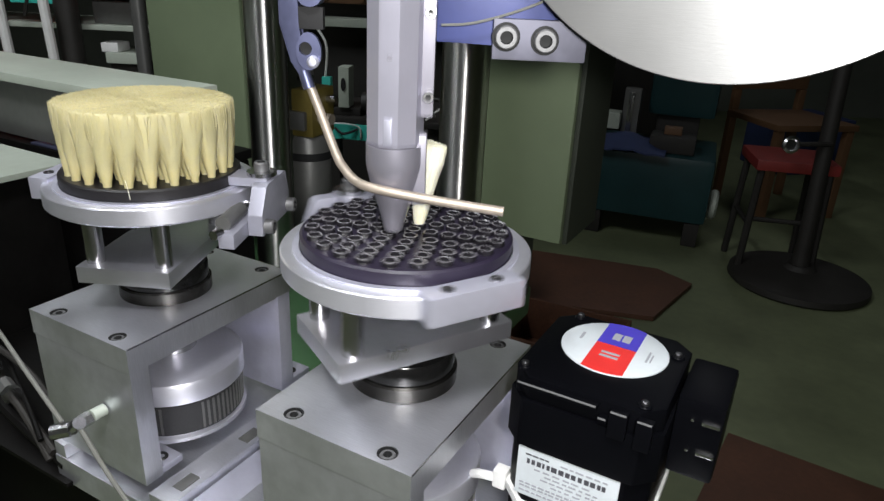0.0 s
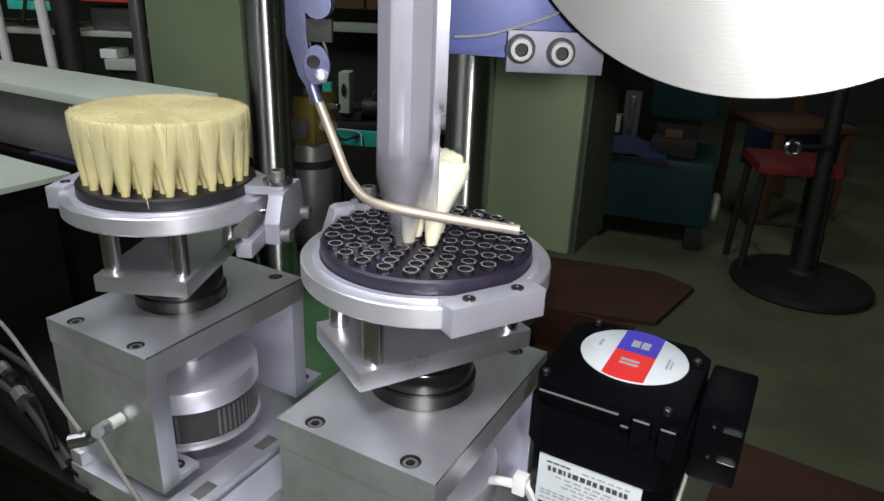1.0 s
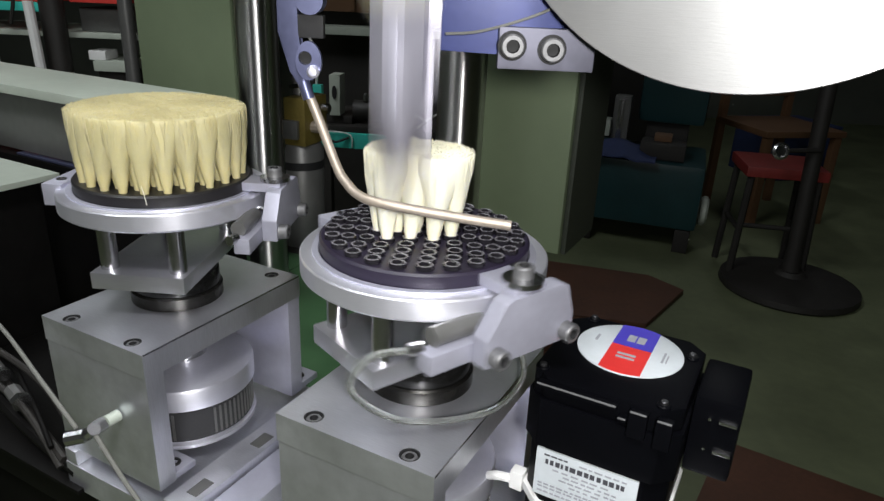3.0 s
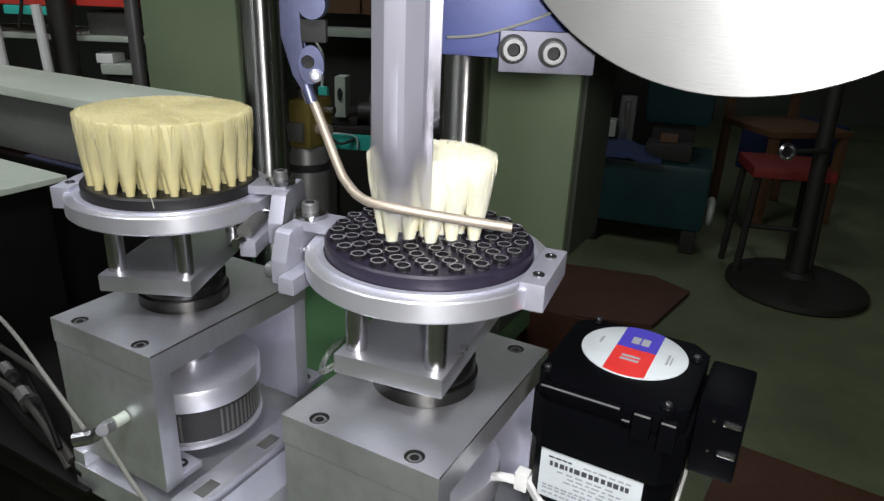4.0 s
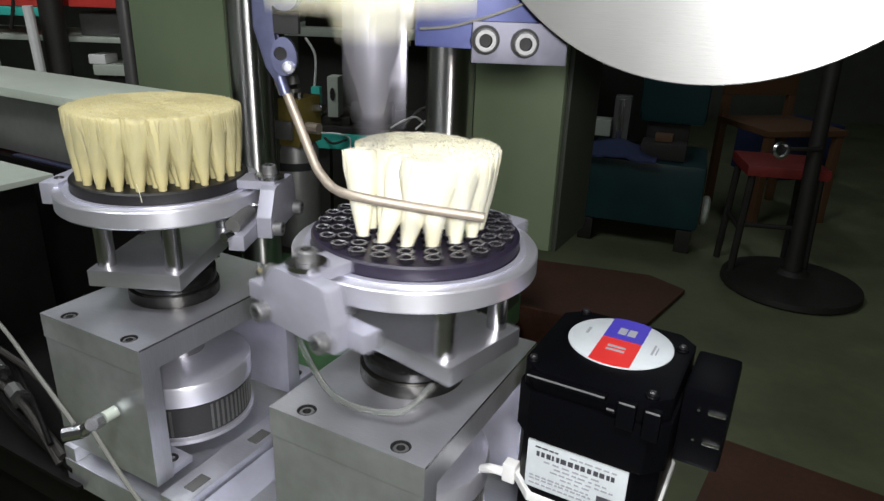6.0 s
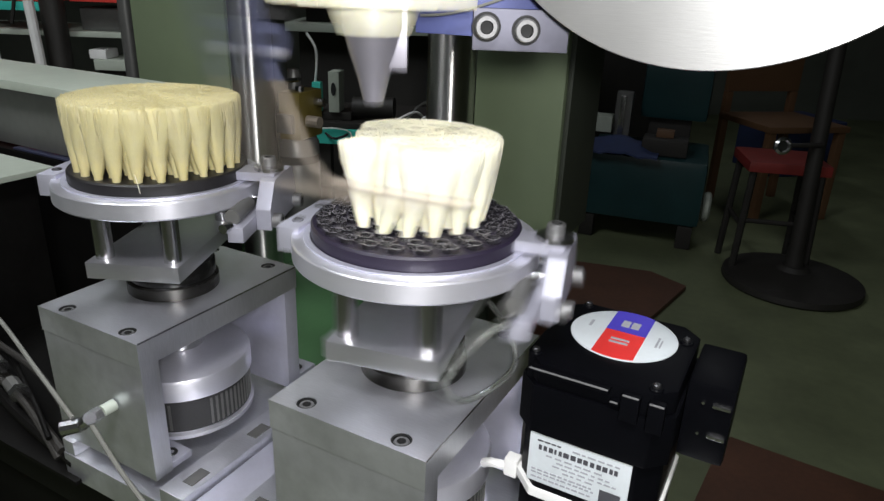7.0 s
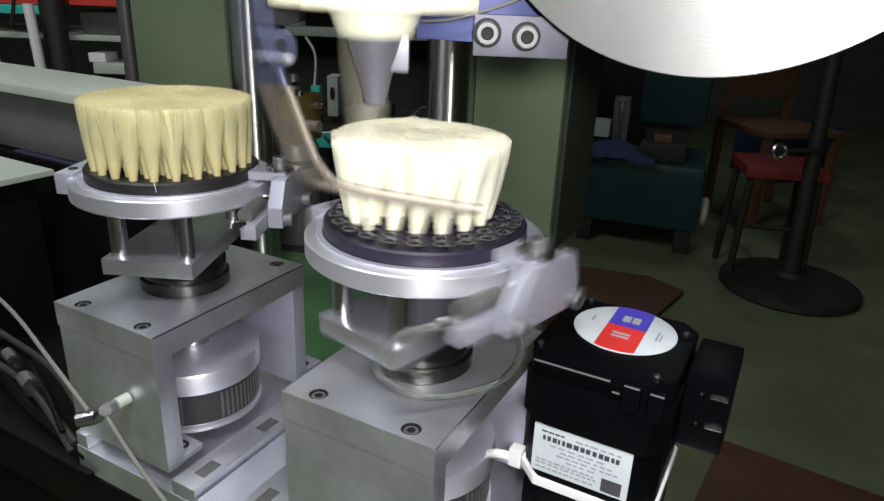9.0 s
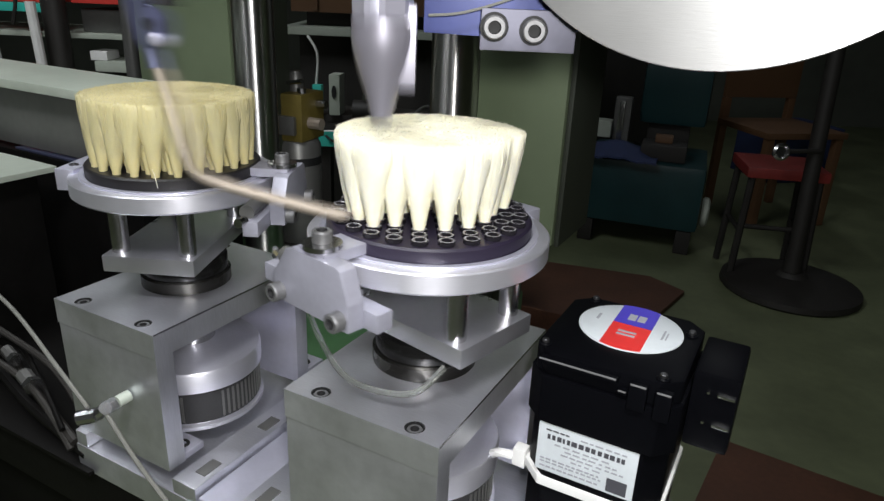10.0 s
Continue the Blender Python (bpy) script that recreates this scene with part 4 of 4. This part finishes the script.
def rack():
    t = thing("rack", pose(-0.86, 1.62, 0), "dark steel rack with red boards and pale tubes", "rack")
    for x, r, mt in ((-0.03, 0.026, IRON), (0.135, 0.016, GREY_STEEL), (-0.42, 0.026, IRON)):
        part("upright", rod(B(), [(x, 0, 0.001), (x, 0, 1.7)], r, 14), mt, t)
    for x in (-0.145, -0.045):
        part("pale_tube", rod(B(), [(x, -0.05, 0.70), (x - 0.008, -0.05, 0.93)], 0.011, 10), WHITE_PLASTIC, t)
    part("shelf", box(B(), -0.45, 0.15, 0.028, 0.30, 0.850, 0.862, 0.002), PALE_SHEET, t)
    part("shelf", box(B(), -0.45, 0.15, 0.028, 0.30, 0.660, 0.672, 0.002), GREY_STEEL, t)
    part("red_board", box(B(), -0.40, -0.06, 0.02, 0.20, 0.925, 1.05, 0.004), RED_BOARD, t)
    part("red_board", box(B(), 0.00, 0.118, 0.02, 0.20, 0.928, 1.05, 0.004), RED_BOARD, t)
    part("turquoise_strip", box(B(), -0.16, -0.06, 0.005, 0.0195, 0.905, 0.924, 0.002), TEAL_BRIGHT, t)
    part("grey_case", box(B(), 0.00, 0.115, 0.06, 0.20, 0.8625, 0.915, 0.004), GREY_STEEL, t)
    part("grey_case", box(B(), 0.03, 0.105, 0.03, 0.20, 0.775, 0.80, 0.004), PALE_SHEET, t)
    part("small_box", box(B(), 0.02, 0.06, 0.035, 0.10, 0.8005, 0.822, 0.003), WHITE_PLASTIC, t, "small white box")
    part("small_box", box(B(), -0.38, -0.30, 0.035, 0.12, 0.8625, 0.900, 0.003), GREY_STEEL, t)
    part("cable", rod(B(), curve_points([(-0.21, -0.03, 1.05), (-0.20, -0.035, 0.94), (-0.215, -0.03, 0.86), (-0.19, -0.03, 0.78)]), 0.004, 6), IRON, t, "black hanging cable")
    part("cable", rod(B(), curve_points([(-0.10, -0.03, 1.05), (-0.09, -0.035, 0.95), (-0.11, -0.03, 0.88)]), 0.004, 6), IRON, t, "black hanging cable")
    part("case_stand", box(B(), 0.03, 0.110, 0.05, 0.20, 0.6725, 0.7745, 0.004), IRON, t)
    return t


def valve_unit():
    """An olive painted valve block on a cylinder."""
    t = thing("valve_unit", pose(-0.205, 0.95, 0.0, 0, 0, -20), "olive yellow painted valve unit on a grey cylinder", "valve unit")
    part("olive_block", box(B(), -0.028, 0.026, -0.03, 0.03, 0.790, 0.855, 0.004), OLIVE, t)
    part("cap", lathe(B(), [(0.010, 0.8552), (0.010, 0.875), (0.007, 0.882)], 16), GREY_STEEL, t)
    part("cylinder", lathe(B(), [(0.032, 0.641), (0.032, 0.782), (0.028, 0.7895)], 28), GREY_STEEL, t)
    part("band", lathe(B(), [(0.0328, 0.755), (0.0328, 0.766)], 28), BORE, t)
    part("side_port", rod(B(), [(0.026, -0.01, 0.815), (0.046, -0.012, 0.815)], 0.008, 10), BRASS_ROD, t)
    part("side_port", rod(B(), [(0.026, 0.012, 0.838), (0.040, 0.012, 0.838)], 0.006, 10), STEEL, t)
    part("valve_head", box(B(), -0.020, 0.018, -0.038, -0.0305, 0.800, 0.826, 0.003), GREY_STEEL, t)
    part("valve_lever", rod(B(), [(0.0, -0.02, 0.868), (0.030, -0.034, 0.874)], 0.003, 8), STEEL, t)
    for x in (-0.02, 0.018):
        part("fitting", lathe(B(), [(0.006, 0.8552), (0.006, 0.862)], 10), STEEL, t, m=pose(x, -0.015, 0))
    part("base", box(B(), -0.05, 0.05, -0.05, 0.05, 0.0, 0.6405, 0.003), IRON, t)
    return t


def turquoise_bench():
    t = thing("bench", pose(-0.22, 1.62, 0, 0, 0, -6), "turquoise painted bench with a small instrument and black gear on it", "bench")
    part("drawer", box(B(), -0.085, 0.07, -0.02, 0.25, 0.628, 0.665, 0.003), TEAL_BRIGHT, t)
    part("drawer_handle", rod(B(), curve_points([(-0.055, -0.022, 0.655), (-0.03, -0.034, 0.645), (0.0, -0.022, 0.655)]), 0.003, 8), BORE, t)
    part("wire", rod(B(), curve_points([(-0.085, -0.024, 0.664), (-0.03, -0.026, 0.668), (0.005, -0.024, 0.660), (0.008, -0.024, 0.632)]), 0.0018, 6), WHITE_PLASTIC, t, "thin white wire")
    part("top", box(B(), -0.10, 0.22, -0.015, 0.27, 0.6655, 0.680, 0.002), IRON, t)
    part("instrument", box(B(), -0.052, -0.026, 0.0, 0.05, 0.7005, 0.795, 0.003), PALE_SHEET, t, "white instrument with a dark oval window")
    part("instrument_window", lathe(B(), [(0.006, 0.0), (0.006, 0.001)], 20, Matrix.Translation((-0.039, -0.0012, 0.755)) @ Matrix.Rotation(radians(90), 4, "X") @ Matrix.Diagonal((1, 2.6, 1, 1))), BORE, t)
    part("black_gear", box(B(), -0.09, 0.0, 0.01, 0.12, 0.6805, 0.70, 0.004), IRON, t)
    part("motor_can", rod(B(), [(0.00, 0.04, 0.708), (0.10, 0.04, 0.712)], 0.026, 16), IRON, t)
    part("bright_nut", lathe(B(), [(0.008, 0), (0.008, 0.012), (0.004, 0.018)], 8, Matrix.Translation((0.03, 0.03, 0.735))), STEEL, t)
    part("green_lever", box(B(), -0.092, -0.070, 0.0, 0.02, 0.7005, 0.77, 0.004), TEAL_BRIGHT, t)
    for k, (x, z) in enumerate(((0.13, 0.700), (0.16, 0.722), (0.19, 0.708))):
        part("loose_wire", rod(B(), curve_points([(x - 0.03, 0.0, 0.683), (x, 0.01, z), (x + 0.03, 0.0, z + 0.012), (x + 0.05, 0.02, 0.690)]), 0.0028, 6), WHITE_PLASTIC if k != 1 else GREY_STEEL, t, "loose pale wire end")
    part("drawer_end", box(B(), 0.0704, 0.088, -0.018, 0.02, 0.585, 0.664, 0.002), TEAL_BRIGHT, t)
    part("leg", box(B(), -0.08, -0.05, 0.0, 0.03, 0.001, 0.6275, 0.002), IRON, t)
    part("leg", box(B(), 0.17, 0.20, 0.0, 0.03, 0.001, 0.665, 0.002), IRON, t)
    part("cable", rod(B(), curve_points([(-0.085, 0.01, 0.77), (-0.078, 0.0, 0.84), (-0.10, 0.0, 0.88)]), 0.003, 8), WHITE_PLASTIC, t, "pale curved cable")
    return t


def cabinet():
    t = thing("cabinet", pose(-0.18, 2.3, 0), "brown wooden cabinet over a pale shelf in the dark", "cabinet")
    part("wood_front", box(B(), -0.32, 0.25, 0.0, 0.4, 0.905, 1.5, 0.004), BROWN_WOOD, t)
    for x in (-0.24, -0.12, 0.02, 0.14):
        part("door_batten", box(B(), x - 0.008, x + 0.008, -0.012, -0.0005, 0.91, 1.49, 0.002), BROWN_WOOD, t)
    part("pale_shelf", box(B(), -0.34, 0.30, -0.06, 0.4, 0.838, 0.862, 0.003), PALE_SHEET, t)
    # solid black box stands for the shade under the shelf
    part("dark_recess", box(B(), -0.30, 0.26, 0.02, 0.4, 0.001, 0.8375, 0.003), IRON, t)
    part("support", box(B(), -0.28, 0.22, 0.05, 0.35, 0.8625, 0.9045, 0.003), IRON, t)
    return t


def ceiling_tube(x, y):
    # fixture made up to go with the added roof light
    t = thing("ceiling_lamp", pose(x, y, 2.96), "unseen white tube lamp added under the ceiling for room light", "ceiling lamp", "ceiling lamps")
    part("housing", box(B(), -0.16, 0.16, -0.76, 0.76, 0.0, 0.0395, 0.004), WHITE_PLASTIC, t)
    part("tube", rod(B(), [(0.05, -0.72, -0.008), (0.05, 0.72, -0.008)], 0.0075, 8), GLOW, t)
    return t


def bin_box(x, y, z, w, d, h, mat, label, turn=0):
    t = thing("crate", pose(x, y, z, 0, 0, turn), label, "crate")
    part("body", box(B(), -w, w, -d, d, 0.001, h, 0.006), mat, t)
    part("rim", box(B(), -w - 0.006, w + 0.006, -d - 0.006, d + 0.006, h + 0.0005, h + 0.02, 0.004), mat, t)
    return t


def air_fitting():
    """Brass and white fittings with a thin air line, on the near wall of the housing."""
    t = thing("air_line", mach(0.020, -0.0738, 0.731, AXIS_L), "brass push fitting with a thin clear air line", "air fitting")
    part("elbow", rod(B(), [(0.0, -0.0008, 0.0), (0.0, -0.010, 0.0)], 0.0042, 12), PALE_SHEET, t)
    part("nut", rod(B(), [(0.0, -0.0105, 0.0), (-0.001, -0.017, -0.001)], 0.0048, 6), STEEL, t)
    part("tee", rod(B(), [(-0.006, -0.020, -0.006), (0.004, -0.021, 0.003)], 0.0042, 10), STEEL, t)
    part("plug", rod(B(), [(-0.016, -0.028, -0.008), (-0.007, -0.021, -0.006)], 0.0050, 10), STEEL, t)
    part("hose", rod(B(), curve_points([(0.003, -0.021, 0.0), (0.042, -0.026, -0.028), (0.095, -0.030, -0.058), (0.15, -0.030, -0.088)]), 0.0015, 8), HOSE_WHITE, t)
    part("hose", rod(B(), curve_points([(-0.010, -0.024, 0.0), (-0.050, -0.018, 0.018), (-0.11, -0.006, 0.036), (-0.18, 0.004, 0.048)]), 0.0015, 8), HOSE_WHITE, t)
    return t


def cable_bundle():
    """Dark hoses and bright fittings along the rail beside the housing."""
    t = thing("cable_bundle", mach(-0.06, -0.062, 0.646, AXIS_L), "bundle of dark cables with bright fittings on the rail", "cables")
    for k, (r0, mt) in enumerate(((0.0045, SHADE_BLACK), (0.0035, IRON), (0.0022, SHADE_BLACK))):
        d = 0.009 * k
        pts = [(0.02 - d, -0.012 - d * 0.3, 0.012 + d), (-0.05, -0.010 + d * 0.6, 0.030 + d), (-0.13, 0.004 + d, 0.040 + d * 0.6), (-0.24, 0.010 - d, 0.052)]
        part("cable", rod(B(), curve_points(pts), r0, 8), mt, t)
    for x, y, z, r0 in ((-0.050, -0.006, 0.052, 0.0060), (-0.088, 0.004, 0.058, 0.0045), (-0.128, 0.010, 0.066, 0.0060), (-0.165, 0.012, 0.060, 0.0040)):
        part("fitting", rod(B(), [(x - 0.008, y, z), (x + 0.006, y - 0.003, z - 0.002)], r0, 8), GREY_STEEL, t, "dull steel hose fitting")
        part("fitting_nut", rod(B(), [(x + 0.0062, y - 0.003, z - 0.002), (x + 0.011, y - 0.004, z - 0.0026)], r0 * 1.25, 6), STEEL, t)
    for k, (y, z) in enumerate(((-0.006, 0.046), (0.012, 0.056))):
        part("grey_hose", rod(B(), curve_points([(0.010, y - 0.012, z - 0.030), (-0.04, y - 0.004, z), (-0.11, y, z + 0.010), (-0.22, y + 0.006, z + 0.016)]), 0.0026, 8), IRON, t, "dull black air hose")
    part("tray", box(B(), -0.26, 0.03, -0.02, 0.03, 0.0005, 0.004, 0.001), SHADE_BLACK, t)
    return t


carriage.append(cable_bundle())
pedestal(), stool(1.26, 2.47, -10), far_chair(), teal_machine(), cloth(), floor_board(), rust_strip(), rust_box()
side_table(), dark_filler(), rack(), valve_unit(), turquoise_bench(), cabinet()
ceiling_tube(-1.2, 0.4), ceiling_tube(1.6, 3.6)
bin_box(2.1, 4.1, 0, 0.22, 0.18, 0.3, NAVY, "dark blue plastic crate on the floor", 14)
bin_box(0.95, 4.4, 0, 0.5, 0.3, 0.75, IRON, "dark machine cabinet at the back of the workshop", 4)
carriage.append(air_fitting())


# ---- movement ----
DOWN = [0.0, 0.32, 0.645, 0.975, 1.31, 1.635, 1.97, 2.315, 2.63, 2.95, 3.28, 3.61, 3.965, 4.305, 4.62, 4.965, 5.32, 5.63, 5.93, 6.25, 6.57,
        6.885, 7.205, 7.525, 7.905, 8.21, 8.535, 8.905, 9.21, 9.51, 9.82, 10.15]
SPIN_A = [122, 172, 183, 235, 300, 325, 357, 425, 430, 438, 481, 500, 506, 540, 575, 595, 612, 636, 655, 678, 710, 733, 737, 768, 762, 755, 737, 716]
SPIN_B = [543, 538, 519, 497, 490, 463, 450, 443, 427, 446, 450, 452, 474, 492, 495, 500, 530, 540, 545, 560]
SPIN_C = [675, 686, 703, 708, 720, 735, 748, 751, 793, 788, 791, 795, 776, 772, 768, 751, 734, 728, 722, 710, 704, 692, 678, 672, 665, 656, 650,
          638, 630, 624, 607, 597, 588]
SPIN_T = [i / 10 for i in range(28)] + [3.8 + i / 10 for i in range(20)] + [6.8 + i / 10 for i in range(33)]
SLIDE_T = [0.0, 0.5, 1.0, 1.5, 2.0, 2.25, 2.5, 4.0, 4.5, 4.62, 5.0, 5.5, 7.0, 7.5, 7.65, 8.0, 8.5, 9.0, 9.5, 10.0]
SLIDE_X = [-14.3, -15.4, -10.1, -12.5, -12.3, -12.0, -7.3, -5.3, -5.8, -5.0, -0.8, -0.2, 0.3, 0.0, 4.0, 5.0, 4.4, 4.6, 4.5, 3.8]
SLIDE_Y = [-13.4, -15.4, 0.4, -2.3, -3.4, -3.0, 3.5, 2.5, 0.1, 0.4, 4.5, 4.9, -0.5, 0.0, 8.0, 9.4, 10.3, 10.9, 9.0, 8.3]


def phase(t):
    for a, b in zip(DOWN, DOWN[1:]):
        if a <= t < b:
            return (t - a) / (b - a)
    return 0.0


FINE = [i / 300 for i in range(3001)]
TURNED = np.cumsum([1.0 if 0.20 < phase(t) < 0.93 else 0.06 for t in FINE])


def spin(t):
    """The turn of the table: it rests while the tool is down and turns between strokes."""
    def warp(q):
        return np.interp(q, FINE, TURNED)
    return float(np.interp(warp(t), warp(SPIN_T), SPIN_A + SPIN_B + SPIN_C))


def slide(t):
    return Vector((float(np.interp(t, SLIDE_T, SLIDE_X)), float(np.interp(t, SLIDE_T, SLIDE_Y)), 0)) * 0.001


def tool_lift(t):
    return float(np.interp(phase(t), [0, .06, .10, .14, .18, .22, .28, .36, .44, .50, .58, .64, .71, .80, .88, .94, 1.0],
                           [0, .002, .010, .026, .046, .060, .066, .063, .058, .056, .053, .043, .024, .010, .004, 0, 0]))


def guard_out(t):
    """How far the guard rod has swung out, 0 to 1."""
    return float(np.interp(phase(t), [0, .28, .34, .38, .43, .47, .52, .55, .58, .62, .66, .72, .78, 1.0], [0, 0, .06, .24, .70, 1.00, 1.15, 1.08, .94, .74, .50, .20, 0, 0]))


def feed_lift(t):
    return float(np.interp(phase(t), [0, .10, .24, .38, .52, 1.0], [.085, .085, .012, .014, .085, .085]))


def swept(m, table, t):
    """The pose of a tuft that the guard rod holds back from the tool."""
    base = table @ m.translation
    reach = Vector((base.x - TIP.x, base.y - TIP.y, 0))
    gap = reach.length
    away = (reach.normalized() + Vector((0.35, 0.25, 0))).normalized()
    amount = (1 - guard_out(t)) * (1 + 24 * math.exp(-(gap / 0.020) ** 2))
    axis = table.to_3x3().inverted() @ Vector((-away.y, away.x, 0))
    return Matrix.Translation(m.translation) @ Matrix.Rotation(radians(amount), 4, axis) @ Matrix.Translation(-m.translation) @ m


def motions():
    steps = [i / 30 for i in range(304)]
    rest = {ob: ob.matrix_basis.copy() for ob in carriage + [table_left, brush_left]}
    for ob, m in rest.items():
        walk(ob, [(t, Matrix.Translation(slide(t)) @ m) for t in steps[::3]])
    hold = {t: pose(AXIS_R.x + slide(t).x, AXIS_R.y + slide(t).y, Z_DISC, 0, 0, spin(t)) for t in steps}
    drop = Matrix.Translation((0, 0, Z_BLOCK - Z_DISC))
    walk(table_right, [(t, hold[t] @ drop) for t in steps])
    walk(brush_right, [(t, hold[t]) for t in steps])
    walk(tool, [(t, pose(TIP.x, TIP.y, TIP.z + tool_lift(t))) for t in steps])
    walk(guard, [(t, pose(-0.0806 - 0.0560 * guard_out(t), 0.3431 - 0.0175 * guard_out(t), 0.970 + 0.005 * guard_out(t), 0, 4.1 * guard_out(t), -2 * guard_out(t))) for t in steps])
    walk(feeder, [(t, pose(TIP.x, TIP.y, 0.985 + feed_lift(t))) for t in steps])
    # each tuft rides in the tool until its hole comes under the nozzle
    spans = ((0.0, 0.68, -1), (0.68, 2.27, 1), (2.30, 4.60, -1), (4.62, 7.58, 1), (7.62, 10.0, -1))
    rng = random.Random(11)
    first = 0
    for k, angle, m in holes:
        if k > 4:
            continue
        t0, t1, _ = spans[k]
        when = None
        for t in steps:
            if t0 <= t <= t1:
                side = (-137 - spin(t) - angle + 180) % 360 - 180
                if abs(side) < 180 / RINGS[k][1] + 3:
                    when = t
                    break
        if k == 0:
            when = (0.33, 0.0, 0.65, 0.0)[first]
            first += 1
        if when is None:
            continue
        ob = piece("tuft", rng.choice(white_tufts), brush_right)
        rows = []
        for t in steps:
            if t >= when:
                if round(t * 30) % 2 == 0 or t == when:
                    rows.append((t, swept(m, hold[t], t)))
                continue
            rows.append((t, hold[t].inverted() @ pose(TIP.x, TIP.y, TIP.z + tool_lift(t) + 0.10)))
        walk(ob, rows)


motions()
